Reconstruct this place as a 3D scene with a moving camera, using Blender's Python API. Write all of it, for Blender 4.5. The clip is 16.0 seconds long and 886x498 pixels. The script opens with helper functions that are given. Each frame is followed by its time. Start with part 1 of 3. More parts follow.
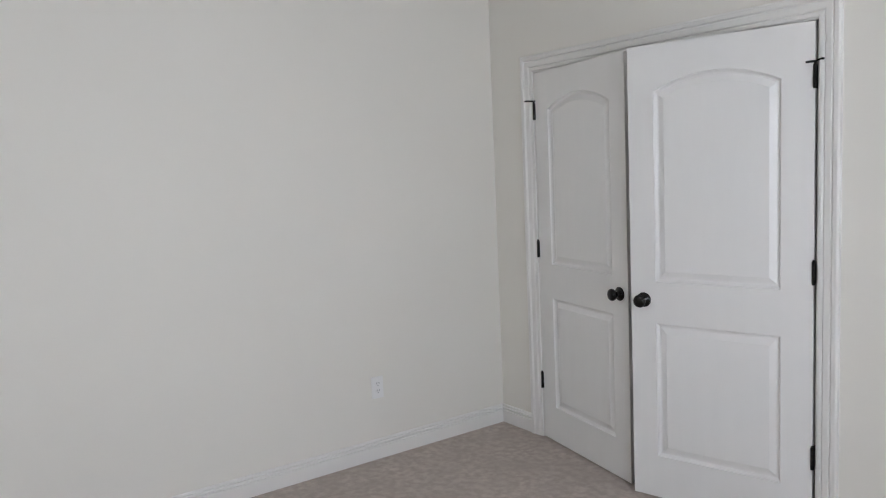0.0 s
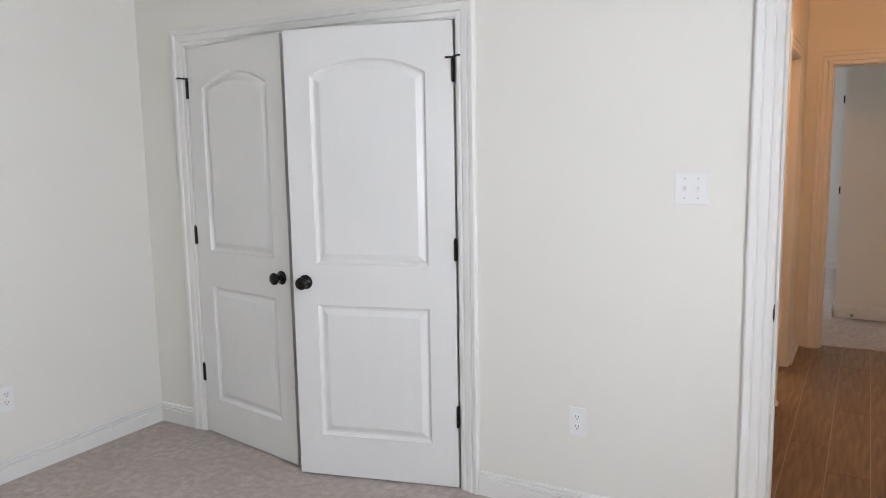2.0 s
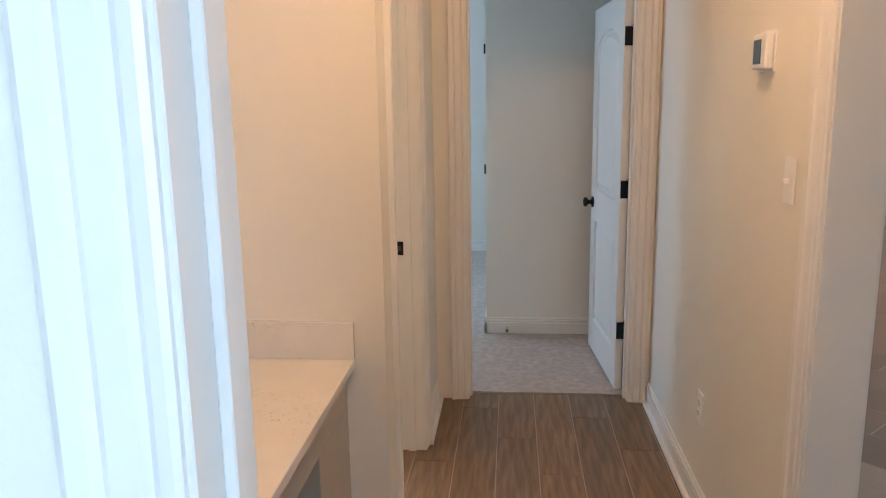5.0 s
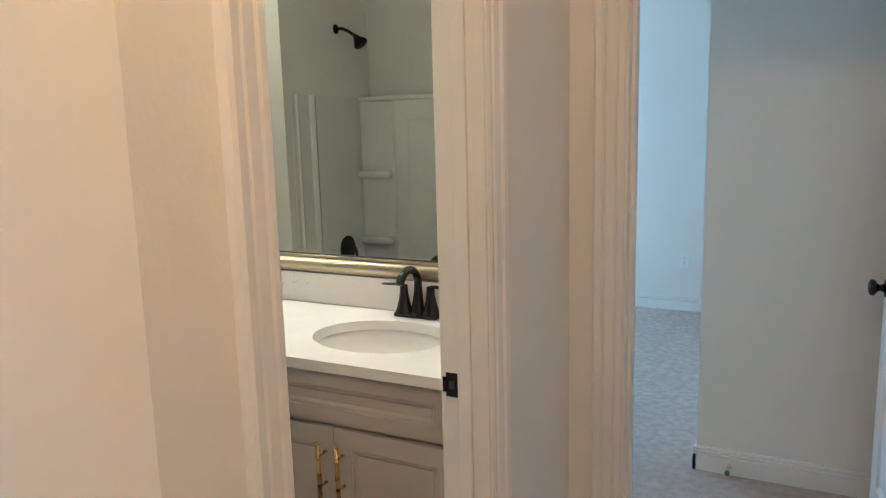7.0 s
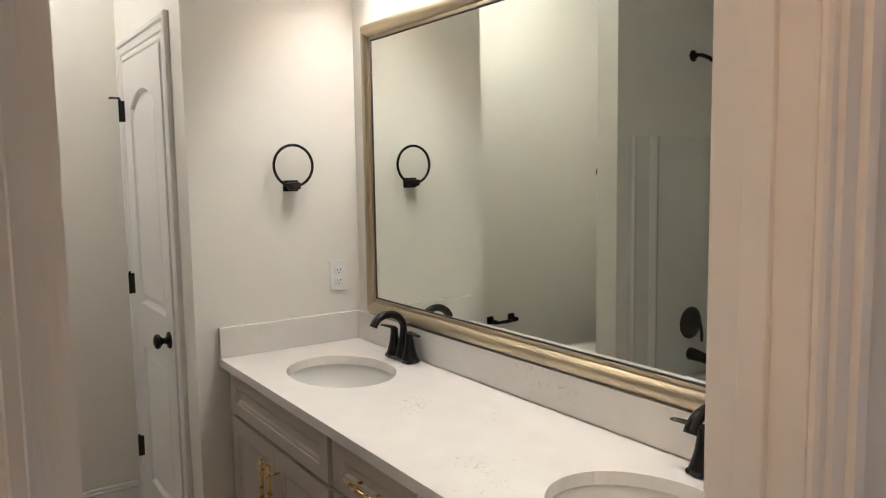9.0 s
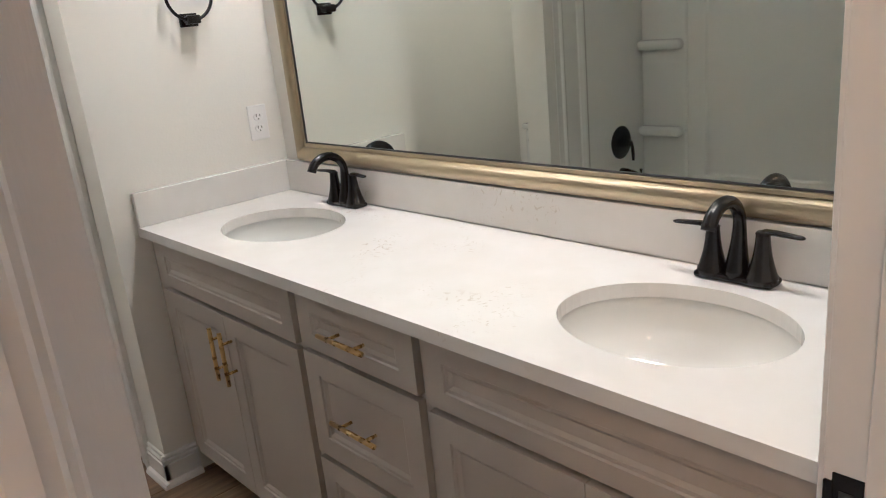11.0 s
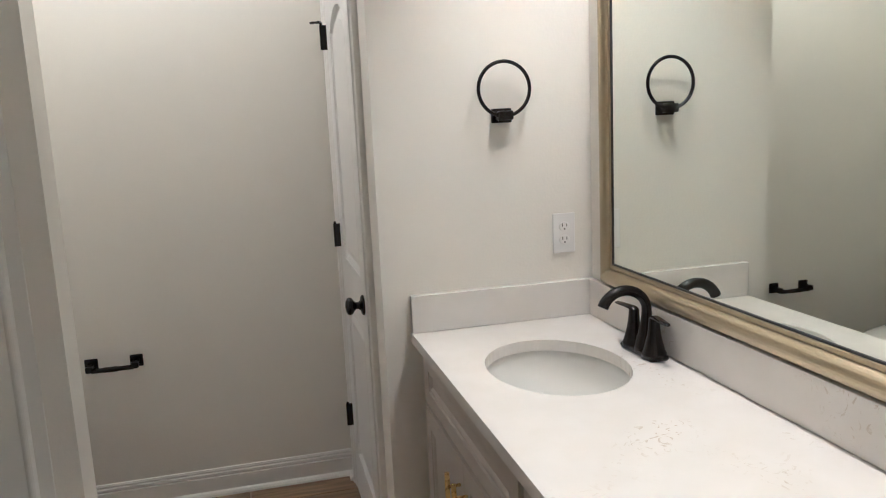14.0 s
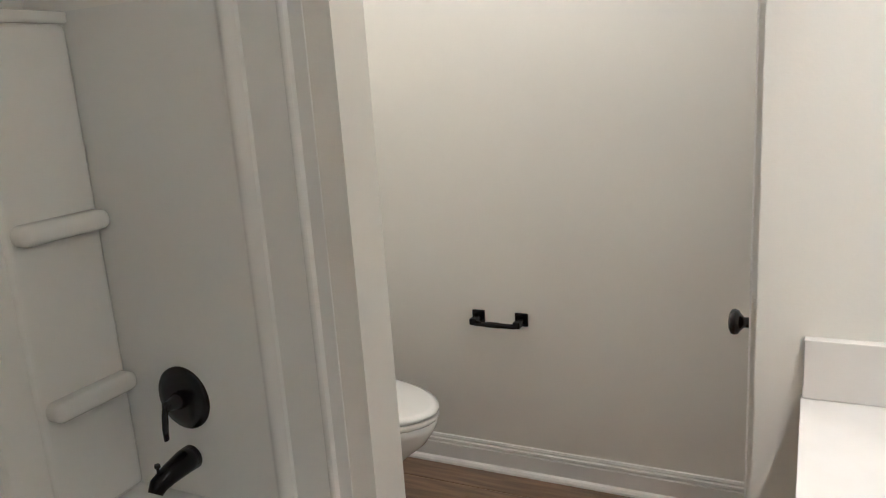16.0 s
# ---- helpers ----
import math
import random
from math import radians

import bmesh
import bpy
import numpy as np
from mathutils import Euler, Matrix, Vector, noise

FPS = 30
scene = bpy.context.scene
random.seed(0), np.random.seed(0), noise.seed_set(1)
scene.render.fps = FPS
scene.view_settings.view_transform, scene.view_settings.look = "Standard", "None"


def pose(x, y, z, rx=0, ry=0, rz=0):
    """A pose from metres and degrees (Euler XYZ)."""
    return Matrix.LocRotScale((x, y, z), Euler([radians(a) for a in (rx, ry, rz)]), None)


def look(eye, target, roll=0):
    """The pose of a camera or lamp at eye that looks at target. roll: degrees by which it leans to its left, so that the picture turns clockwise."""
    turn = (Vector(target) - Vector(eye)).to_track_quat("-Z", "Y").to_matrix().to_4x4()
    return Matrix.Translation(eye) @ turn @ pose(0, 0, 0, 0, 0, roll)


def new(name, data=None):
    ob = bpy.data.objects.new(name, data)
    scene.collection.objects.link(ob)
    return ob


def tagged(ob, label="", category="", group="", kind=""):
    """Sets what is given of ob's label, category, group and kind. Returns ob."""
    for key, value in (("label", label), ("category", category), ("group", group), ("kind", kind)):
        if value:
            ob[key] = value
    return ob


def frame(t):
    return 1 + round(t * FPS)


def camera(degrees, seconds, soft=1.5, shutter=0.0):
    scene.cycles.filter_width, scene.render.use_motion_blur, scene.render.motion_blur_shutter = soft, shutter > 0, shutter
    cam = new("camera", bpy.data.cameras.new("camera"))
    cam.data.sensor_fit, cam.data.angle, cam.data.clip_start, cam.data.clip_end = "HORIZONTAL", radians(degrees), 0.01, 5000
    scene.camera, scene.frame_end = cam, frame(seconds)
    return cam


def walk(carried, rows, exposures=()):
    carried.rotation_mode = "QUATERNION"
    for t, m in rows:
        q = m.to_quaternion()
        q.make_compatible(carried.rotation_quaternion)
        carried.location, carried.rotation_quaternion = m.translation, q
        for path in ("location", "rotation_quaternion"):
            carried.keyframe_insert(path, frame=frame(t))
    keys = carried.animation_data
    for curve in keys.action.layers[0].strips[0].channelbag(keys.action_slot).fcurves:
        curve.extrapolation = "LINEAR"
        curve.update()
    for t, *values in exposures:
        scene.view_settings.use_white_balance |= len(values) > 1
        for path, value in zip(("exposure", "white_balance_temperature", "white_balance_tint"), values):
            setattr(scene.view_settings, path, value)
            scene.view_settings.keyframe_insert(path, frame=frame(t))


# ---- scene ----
cam = camera(60.9, 16.0, soft=1.1)
PATH = [
    (0, (0.263, 0.162, 1.523), (-1.36, 1.312, 1.308), -2.6),
    (0.5, (0.271, 0.108, 1.52), (-1.225, 1.415, 1.289), -1.8),
    (1, (0.282, 0.109, 1.514), (-1.108, 1.524, 1.259), -1.3),
    (1.5, (0.283, 0.146, 1.508), (-0.946, 1.701, 1.24), -1.2),
    (2, (0.259, 0.192, 1.493), (-0.716, 1.917, 1.223), -1.0),
    (2.2, (0.236, 0.236, 1.498), (-0.608, 2.028, 1.219), -1.0),
    (2.5, (0.242, 0.361, 1.497), (-0.429, 2.222, 1.205), -1.0),
    (3, (0.19, 0.686, 1.495), (-0.193, 2.624, 1.182), -1.3),
    (3.5, (0.136, 1.062, 1.477), (-0.057, 3.024, 1.141), -1.3),
    (3.7, (0.113, 1.239, 1.475), (-0.033, 3.204, 1.132), -1.2),
    (5.8, (0.348, 3.199, 1.523), (0.064, 5.14, 1.122), 0.1),
    (6, (0.383, 3.365, 1.523), (0.006, 5.29, 1.132), 0.0),
    (6.5, (0.451, 3.749, 1.517), (-0.162, 5.617, 1.153), -0.9),
    (7, (0.498, 4.051, 1.503), (-0.401, 5.806, 1.17), -1.5),
    (7.5, (0.495, 4.308, 1.502), (-0.697, 5.885, 1.196), -1.6),
    (8, (0.402, 4.534, 1.511), (-0.976, 5.961, 1.257), -1.7),
    (8.5, (0.319, 4.707, 1.528), (-1.232, 5.951, 1.309), -1.2),
    (9, (0.253, 4.819, 1.527), (-1.394, 5.933, 1.319), -0.9),
    (9.5, (0.121, 4.831, 1.493), (-1.497, 5.977, 1.227), -2.3),
    (10, (-0.008, 4.8, 1.453), (-1.504, 6.061, 1.036), -3.7),
    (10.2, (-0.025, 4.806, 1.423), (-1.496, 6.086, 0.964), -4.7),
    (12.3, (0.011, 4.822, 1.417), (-1.4, 6.08, 0.752), -5.7),
    (12.5, (-0.011, 4.877, 1.434), (-1.475, 6.094, 0.822), -5.0),
    (13, (-0.038, 5.016, 1.469), (-1.727, 5.992, 1.027), -2.8),
    (13.5, (-0.107, 5.15, 1.479), (-1.951, 5.828, 1.103), -2.1),
    (14, (-0.303, 5.216, 1.469), (-2.218, 5.69, 1.137), -2.7),
    (14.5, (-0.535, 5.301, 1.471), (-2.505, 5.416, 1.146), -3.3),
    (15, (-0.748, 5.426, 1.48), (-2.68, 5.063, 1.113), -3.3),
    (15.5, (-0.906, 5.537, 1.485), (-2.742, 4.863, 1.067), -3.9),
    (16, (-0.979, 5.617, 1.473), (-2.721, 4.746, 1.018), -3.9),
]
walk(cam, [(t, look(eye, target, roll)) for t, eye, target, roll in PATH], [
    (0.0, -0.28, 6250, 17), (1.0, -0.2, 6250, 17), (2.0, 0.05, 6250, 17), (3.4, 0.1, 6250, 18), (5.8, 0.58, 4500, -3), (6.8, 0.5, 4480, -4), (7.5, 0.36, 4750, -1), (8.0, 0.2, 4800, 1), (9.0, 0.15, 4640, 4), (10.0, 0.36, 4380, 5), (12.4, 0.42, 4480, 6), (13.5, 0.22, 4450, 5), (15.0, 0.5, 4430, 5), (16.0, 0.64, 4460, 5)])

# ---- light ----
world = bpy.data.worlds.new("world")
scene.world = world
world.use_nodes = True
wn = world.node_tree
sky = wn.nodes.new("ShaderNodeTexSky")
sky.sky_type, sky.sun_disc, sky.sun_elevation, sky.sun_rotation = "NISHITA", False, radians(50), radians(80)
wn.links.new(sky.outputs[0], wn.nodes["Background"].inputs[0])
wn.nodes["Background"].inputs[1].default_value = 0.1
sun = new("sun", bpy.data.lights.new("sun", "SUN"))
sun.data.energy, sun.data.angle, sun.data.color = 2.0, radians(3), (1, 0.95, 0.88)
sun.matrix_world = look((30, 6, 36), (0, 0, 0))


def area(name, m, w, h, watts, col):
    ob = new(name, bpy.data.lights.new(name, "AREA"))
    ob.data.shape, ob.data.size, ob.data.size_y, ob.data.energy, ob.data.color = "RECTANGLE", w, h, watts, col
    ob.matrix_world = m
    return ob


def bulb(name, x, y, z, watts, col, r=0.04):
    ob = new(name, bpy.data.lights.new(name, "POINT"))
    ob.data.energy, ob.data.color, ob.data.shadow_soft_size = watts, col, r
    ob.location = (x, y, z)
    return ob


DAY, WARM, VAN = (0.86, 0.94, 1.0), (1.0, 0.51, 0.215), (1.0, 0.74, 0.50)
area("bedroom_window_light", look((1.12, 1.00, 1.45), (-3, 1.00, 1.2)), 1.4, 1.4, 39, DAY)
area("second_bedroom_window_light", look((-3.25, 8.7, 1.5), (0, 8.7, 1.3)), 1.5, 1.5, 32, DAY)
# No known source here: area lamp added to brighten the great room.
area("great_room_fill_light", look((5.9, 8.5, 1.6), (2, 8.5, 1.0)), 3.0, 1.8, 36, DAY)
bulb("hall_bulb", 0.40, 4.05, 2.60, 28, WARM, 0.1)
bulb("chandelier_bulb", 2.32, 9.0, 1.95, 45, WARM, 0.1)
bulb("recessed_bulb", -2.92, 4.80, 2.66, 22, VAN, 0.05)
for lx in (-2.05, -1.90, -1.75, -0.83, -0.68, -0.53):
    bulb("vanity_bulb", lx, 6.059, 2.408, 14.6, VAN, 0.016)


# ---- materials ----
def material(name, col, rough=0.5, metal=0.0, var=0.06, vscale=3.0, bump=0.0, bscale=200.0, spec=0.5, dark=None, dscale=40.0, stretch=(1, 1, 1), rand=0.0, coat=0.0):
    m = bpy.data.materials.new(name)
    m.use_nodes = True
    n, l = m.node_tree.nodes, m.node_tree.links
    b = n["Principled BSDF"]
    b.inputs["Roughness"].default_value, b.inputs["Metallic"].default_value = rough, metal
    b.inputs["Specular IOR Level"].default_value = spec
    b.inputs["Coat Weight"].default_value = coat
    tc, mp = n.new("ShaderNodeTexCoord"), n.new("ShaderNodeMapping")
    mp.inputs["Scale"].default_value = stretch
    l.new(tc.outputs["Object"], mp.inputs["Vector"])
    a = n.new("ShaderNodeTexNoise")
    a.inputs["Scale"].default_value, a.inputs["Detail"].default_value = vscale, 4
    l.new(mp.outputs[0], a.inputs["Vector"])
    mix = n.new("ShaderNodeMix")
    mix.data_type = "RGBA"
    mix.inputs[6].default_value = (*[c * (1 - var) for c in col], 1)
    mix.inputs[7].default_value = (*[min(1, c * (1 + var)) for c in col], 1)
    l.new(a.outputs["Fac"], mix.inputs[0])
    out = mix.outputs[2]
    if dark:
        d = n.new("ShaderNodeTexNoise")
        d.inputs["Scale"].default_value, d.inputs["Detail"].default_value = dscale, 6
        l.new(mp.outputs[0], d.inputs["Vector"])
        r = n.new("ShaderNodeValToRGB")
        r.color_ramp.elements[0].position, r.color_ramp.elements[1].position = 0.38, 0.66
        l.new(d.outputs["Fac"], r.inputs[0])
        mx = n.new("ShaderNodeMix")
        mx.data_type = "RGBA"
        l.new(r.outputs[0], mx.inputs[0])
        mx.inputs[6].default_value = (*dark, 1)
        l.new(out, mx.inputs[7])
        out = mx.outputs[2]
    if rand:
        oi, hs, mr = n.new("ShaderNodeObjectInfo"), n.new("ShaderNodeHueSaturation"), n.new("ShaderNodeMapRange")
        mr.inputs["To Min"].default_value, mr.inputs["To Max"].default_value = 1 - rand, 1 + rand
        l.new(oi.outputs["Random"], mr.inputs["Value"])
        l.new(mr.outputs[0], hs.inputs["Value"])
        l.new(out, hs.inputs["Color"])
        out = hs.outputs[0]
    l.new(out, b.inputs["Base Color"])
    rg = n.new("ShaderNodeMapRange")
    rg.inputs["To Min"].default_value, rg.inputs["To Max"].default_value = max(0.02, rough - 0.06), min(1, rough + 0.06)
    l.new(a.outputs["Fac"], rg.inputs["Value"])
    l.new(rg.outputs[0], b.inputs["Roughness"])
    if bump:
        f, bp = n.new("ShaderNodeTexNoise"), n.new("ShaderNodeBump")
        f.inputs["Scale"].default_value, f.inputs["Detail"].default_value = bscale, 3
        l.new(mp.outputs[0], f.inputs["Vector"])
        bp.inputs["Strength"].default_value, bp.inputs["Distance"].default_value = bump, 0.004
        l.new(f.outputs["Fac"], bp.inputs["Height"])
        l.new(bp.outputs[0], b.inputs["Normal"])
    return m


def glow(name, col, strength):
    m = bpy.data.materials.new(name)
    m.use_nodes = True
    b = m.node_tree.nodes["Principled BSDF"]
    b.inputs["Base Color"].default_value = (*col, 1)
    b.inputs["Emission Color"].default_value = (*col, 1)
    b.inputs["Emission Strength"].default_value = strength
    return m


PAINT = material("wall_paint", (0.80, 0.775, 0.71), 0.62, var=0.02, vscale=1.3, bump=0.10, bscale=130)
CEIL = material("ceiling_paint", (0.82, 0.80, 0.76), 0.8, var=0.02, bump=0.3, bscale=90)
TRIM = material("trim_paint", (0.80, 0.785, 0.75), 0.33, var=0.02, vscale=6, bump=0.02, bscale=60)
DOORP = material("door_paint", (0.80, 0.79, 0.765), 0.36, var=0.02, vscale=5, bump=0.10, bscale=70, stretch=(4, 4, 0.5))
CARPET = material("carpet_pile", (0.55, 0.485, 0.435), 0.95, var=0.24, vscale=5, bump=0.8, bscale=190, spec=0.1, dark=(0.45, 0.39, 0.347), dscale=26)
TILE = material("wood_look_tile", (0.255, 0.170, 0.100), 0.36, var=0.25, vscale=5, bump=0.12, bscale=60, dark=(0.145, 0.092, 0.058), dscale=9, stretch=(5, 0.45, 1), rand=0.12)
TILE_G = material("great_room_tile", (0.22, 0.145, 0.095), 0.42, var=0.2, vscale=7, bump=0.1, bscale=60, rand=0.10)
GROUT = material("grout", (0.46, 0.37, 0.28), 0.9, var=0.1, vscale=30, bump=0.3, bscale=300)
BLACK = material("black_bronze", (0.006, 0.005, 0.0045), 0.24, metal=0.25, var=0.3, vscale=40, bump=0.03, bscale=120)
BRASS = material("brushed_brass", (0.62, 0.43, 0.18), 0.28, metal=1.0, var=0.1, vscale=60)
CHAMP = material("champagne_frame", (0.44, 0.375, 0.25), 0.33, metal=0.9, var=0.04, vscale=5)
CAB = material("greige_cabinet_paint", (0.43, 0.385, 0.33), 0.42, var=0.03, vscale=4, bump=0.05, bscale=80)
CABIN = material("cabinet_inside", (0.16, 0.135, 0.11), 0.7, var=0.1)
QUARTZ = material("white_quartz", (0.76, 0.735, 0.70), 0.16, var=0.03, vscale=9, dark=(0.735, 0.708, 0.665), dscale=11)


def flecks(m, col):
    """Sparse short veins over a material's colour."""
    n, l = m.node_tree.nodes, m.node_tree.links
    b = n["Principled BSDF"]
    src = b.inputs["Base Color"].links[0].from_socket
    tc = n.new("ShaderNodeTexCoord")
    facs = []
    for scale, detail, dist, lo, hi in ((2.8, 2, 0.4, 0.56, 0.68), (30, 3, 3.0, 0.60, 0.67)):
        t, r = n.new("ShaderNodeTexNoise"), n.new("ShaderNodeMapRange")
        t.inputs["Scale"].default_value, t.inputs["Detail"].default_value, t.inputs["Distortion"].default_value = scale, detail, dist
        l.new(tc.outputs["Object"], t.inputs["Vector"])
        r.inputs["From Min"].default_value, r.inputs["From Max"].default_value = lo, hi
        l.new(t.outputs["Fac"], r.inputs["Value"])
        facs.append(r.outputs[0])
    mul, mix = n.new("ShaderNodeMath"), n.new("ShaderNodeMix")
    mul.operation, mix.data_type = "MULTIPLY", "RGBA"
    l.new(facs[0], mul.inputs[0]), l.new(facs[1], mul.inputs[1])
    l.new(mul.outputs[0], mix.inputs[0])
    l.new(src, mix.inputs[6])
    mix.inputs[7].default_value = (*col, 1)
    l.new(mix.outputs[2], b.inputs["Base Color"])


flecks(QUARTZ, (0.56, 0.50, 0.42))
PORC = material("white_porcelain", (0.80, 0.79, 0.75), 0.07, var=0.01, coat=0.4)
FIBRE = material("white_acrylic", (0.80, 0.79, 0.745), 0.16, var=0.02, vscale=2)
PLATE = material("white_plastic", (0.83, 0.82, 0.80), 0.3, var=0.01)
SLOT = material("dark_slot", (0.03, 0.03, 0.03), 0.6)
GREEN = material("green_rubber", (0.09, 0.20, 0.05), 0.6, var=0.2)
STEEL = material("brushed_steel", (0.55, 0.54, 0.52), 0.3, metal=1.0)
SCREEN = material("thermostat_screen", (0.06, 0.06, 0.055), 0.15)
SHADE = glow("lit_shade_glass", (1.0, 0.82, 0.60), 3.0)
SKYB = glow("sky_backdrop", (0.86, 0.94, 1.0), 3.5)
MIRROR = bpy.data.materials.new("mirror_silver")
MIRROR.use_nodes = True
mb = MIRROR.node_tree.nodes["Principled BSDF"]
mb.inputs["Base Color"].default_value = (0.80, 0.83, 0.78, 1)
mb.inputs["Metallic"].default_value, mb.inputs["Roughness"].default_value = 1.0, 0.015
GLASS = bpy.data.materials.new("window_glass")
GLASS.use_nodes = True
gb = GLASS.node_tree.nodes["Principled BSDF"]
gb.inputs["Transmission Weight"].default_value, gb.inputs["Roughness"].default_value = 1.0, 0.0
gb.inputs["IOR"].default_value = 1.02


# ---- mesh helpers ----
def mesh_of(bm, name, mat, smooth=False):
    bmesh.ops.recalc_face_normals(bm, faces=bm.faces)
    me = bpy.data.meshes.new(name)
    bm.to_mesh(me)
    bm.free()
    me.materials.append(mat)
    if smooth:
        me.shade_smooth()
    return me


def part(name, bm, mat, parent, label="", smooth=False, m=None):
    ob = new(name, mesh_of(bm, name, mat, smooth) if isinstance(bm, bmesh.types.BMesh) else bm)
    ob.parent = parent
    if m is not None:
        ob.matrix_basis = m
    return tagged(ob, label)


def thing(name, label, category, group="", kind="", m=None):
    ob = new(name)
    ob.empty_display_size = 0.05
    if m is not None:
        ob.matrix_basis = m
    return tagged(ob, label, category, group, kind)


def structure(name, bm, mat, label, category):
    return tagged(new(name, mesh_of(bm, name, mat)), label, category, kind="structure")


def box(bm, x0, y0, z0, x1, y1, z1, bevel=0.0, seg=2):
    g = bmesh.ops.create_cube(bm, size=1)["verts"]
    for v in g:
        v.co = ((x0 + x1) / 2 + v.co.x * (x1 - x0), (y0 + y1) / 2 + v.co.y * (y1 - y0), (z0 + z1) / 2 + v.co.z * (z1 - z0))
    if bevel:
        es = list({e for v in g for e in v.link_edges})
        bmesh.ops.bevel(bm, geom=es, offset=bevel, segments=seg, affect="EDGES", profile=0.5)
    return bm


def boxed(*a, **k):
    return box(bmesh.new(), *a, **k)


def offset_loop(loop, d):
    out, n = [], len(loop)
    for i in range(n):
        p, q, r = Vector(loop[i - 1]), Vector(loop[i]), Vector(loop[(i + 1) % n])
        a, b = (q - p).normalized(), (r - q).normalized()
        na, nb = Vector((-a.y, a.x)), Vector((-b.y, b.x))
        k = (na + nb) / max(0.25, 1 + na.dot(nb))
        out.append(tuple(q + k * d))
    return out


def ribbon(bm, path, profile, to3, closed=False):
    """Sweeps a profile of (outward, thickness) along a mitred flat path."""
    n, rings = len(path), []
    for i in range(n):
        q = Vector(path[i])
        a = (q - Vector(path[i - 1])).normalized() if closed or i > 0 else None
        b = (Vector(path[(i + 1) % n]) - q).normalized() if closed or i < n - 1 else None
        a, b = a or b, b or a
        na, nb = Vector((-a.y, a.x)), Vector((-b.y, b.x))
        k = (na + nb) / (1 + na.dot(nb))
        rings.append([bm.verts.new(to3(q.x + k.x * u, q.y + k.y * u, v)) for u, v in profile])
    m = len(profile)
    for i in range(n if closed else n - 1):
        r, s = rings[i], rings[(i + 1) % n]
        for j in range(m):
            bm.faces.new((r[j], r[(j + 1) % m], s[(j + 1) % m], s[j]))
    if not closed:
        bm.faces.new(rings[0]), bm.faces.new(rings[-1])
    return bm


def lathe(bm, pts, seg=20, m=Matrix.Identity(4), sx=1.0, sy=1.0):
    rings = []
    for r, z in pts:
        rings.append([bm.verts.new(m @ Vector((r * sx * math.cos(2 * math.pi * k / seg), r * sy * math.sin(2 * math.pi * k / seg), z))) for k in range(seg)])
    for a, b in zip(rings, rings[1:]):
        for k in range(seg):
            bm.faces.new((a[k], a[(k + 1) % seg], b[(k + 1) % seg], b[k]))
    bm.faces.new(rings[0]), bm.faces.new(rings[-1])
    return bm


def tube(bm, pts, radii, seg=12, flat=1.0):
    rings, n = [], len(pts)
    for i, p in enumerate(pts):
        p = Vector(p)
        d = (Vector(pts[min(i + 1, n - 1)]) - Vector(pts[max(i - 1, 0)])).normalized()
        ref = Vector((1, 0, 0)) if abs(d.x) < 0.9 else Vector((0, 0, 1))
        u = d.cross(ref).normalized()
        w = d.cross(u)
        r = radii[i] if isinstance(radii, (list, tuple)) else radii
        rings.append([bm.verts.new(p + u * (r * flat * math.cos(2 * math.pi * k / seg)) + w * (r * math.sin(2 * math.pi * k / seg))) for k in range(seg)])
    for a, b in zip(rings, rings[1:]):
        for k in range(seg):
            bm.faces.new((a[k], a[(k + 1) % seg], b[(k + 1) % seg], b[k]))
    bm.faces.new(rings[0]), bm.faces.new(rings[-1])
    return bm


def panelled(w, h, t, holes, profile, back=True):
    """A slab in x and z, thick along y, with moulded panels pressed into its faces."""
    bm = bmesh.new()
    outers = []
    for y, s in ((0.0, 1.0), (t, -1.0)):
        o = [bm.verts.new((x, y, z)) for x, z in ((0, 0), (w, 0), (w, h), (0, h))]
        outers.append(o)
        if s < 0 and not back:
            bm.faces.new(o)
            continue
        edges = [bm.edges.new((o[i], o[(i + 1) % 4])) for i in range(4)]
        for hole in holes:
            loops = [[bm.verts.new((x, y, z)) for x, z in hole]]
            for ins, dep in profile:
                loops.append([bm.verts.new((x, y + s * dep, z)) for x, z in offset_loop(hole, ins)])
            n = len(hole)
            edges += [bm.edges.new((loops[0][i], loops[0][(i + 1) % n])) for i in range(n)]
            for a, b in zip(loops, loops[1:]):
                for i in range(n):
                    bm.faces.new((a[i], a[(i + 1) % n], b[(i + 1) % n], b[i]))
            bm.faces.new(loops[-1])
        bmesh.ops.triangle_fill(bm, edges=edges, use_beauty=True)
    f, b = outers
    for i in range(4):
        bm.faces.new((f[i], f[(i + 1) % 4], b[(i + 1) % 4], b[i]))
    return bm


def rect(x0, z0, x1, z1):
    return [(x0, z0), (x1, z0), (x1, z1), (x0, z1)]


def arched(x0, z0, x1, zs, zc, n=14):
    c, w = (x0 + x1) / 2, (x1 - x0) / 2
    rise = zc - zs
    r = (w * w + rise * rise) / (2 * rise)
    a = math.asin(w / r)
    return [(x0, z0), (x1, z0)] + [(c + r * math.sin(a - 2 * a * k / n), zc - r + r * math.cos(a - 2 * a * k / n)) for k in range(n + 1)]


# ---- walls ----
H = 2.74
BED_Y0, BED_Y1 = 2.945, 3.06
HALL_L, BATH_E = -0.157, -0.270
HALL_R0, HALL_R1 = 0.905, 1.025
END_Y0, END_Y1 = 6.13, 6.25
MIR_Y = 6.179
RING_X, LIN_Y = -2.345, 5.54
WEST_X, SOUTH_Y = -3.365, 3.79
SHW_X0, SHW_X1, SHW_Y = -2.468, -2.335, 4.718
NICHE_X, NICHE_Y = -0.757, 4.612
BD0, BD1 = 4.841, 5.533


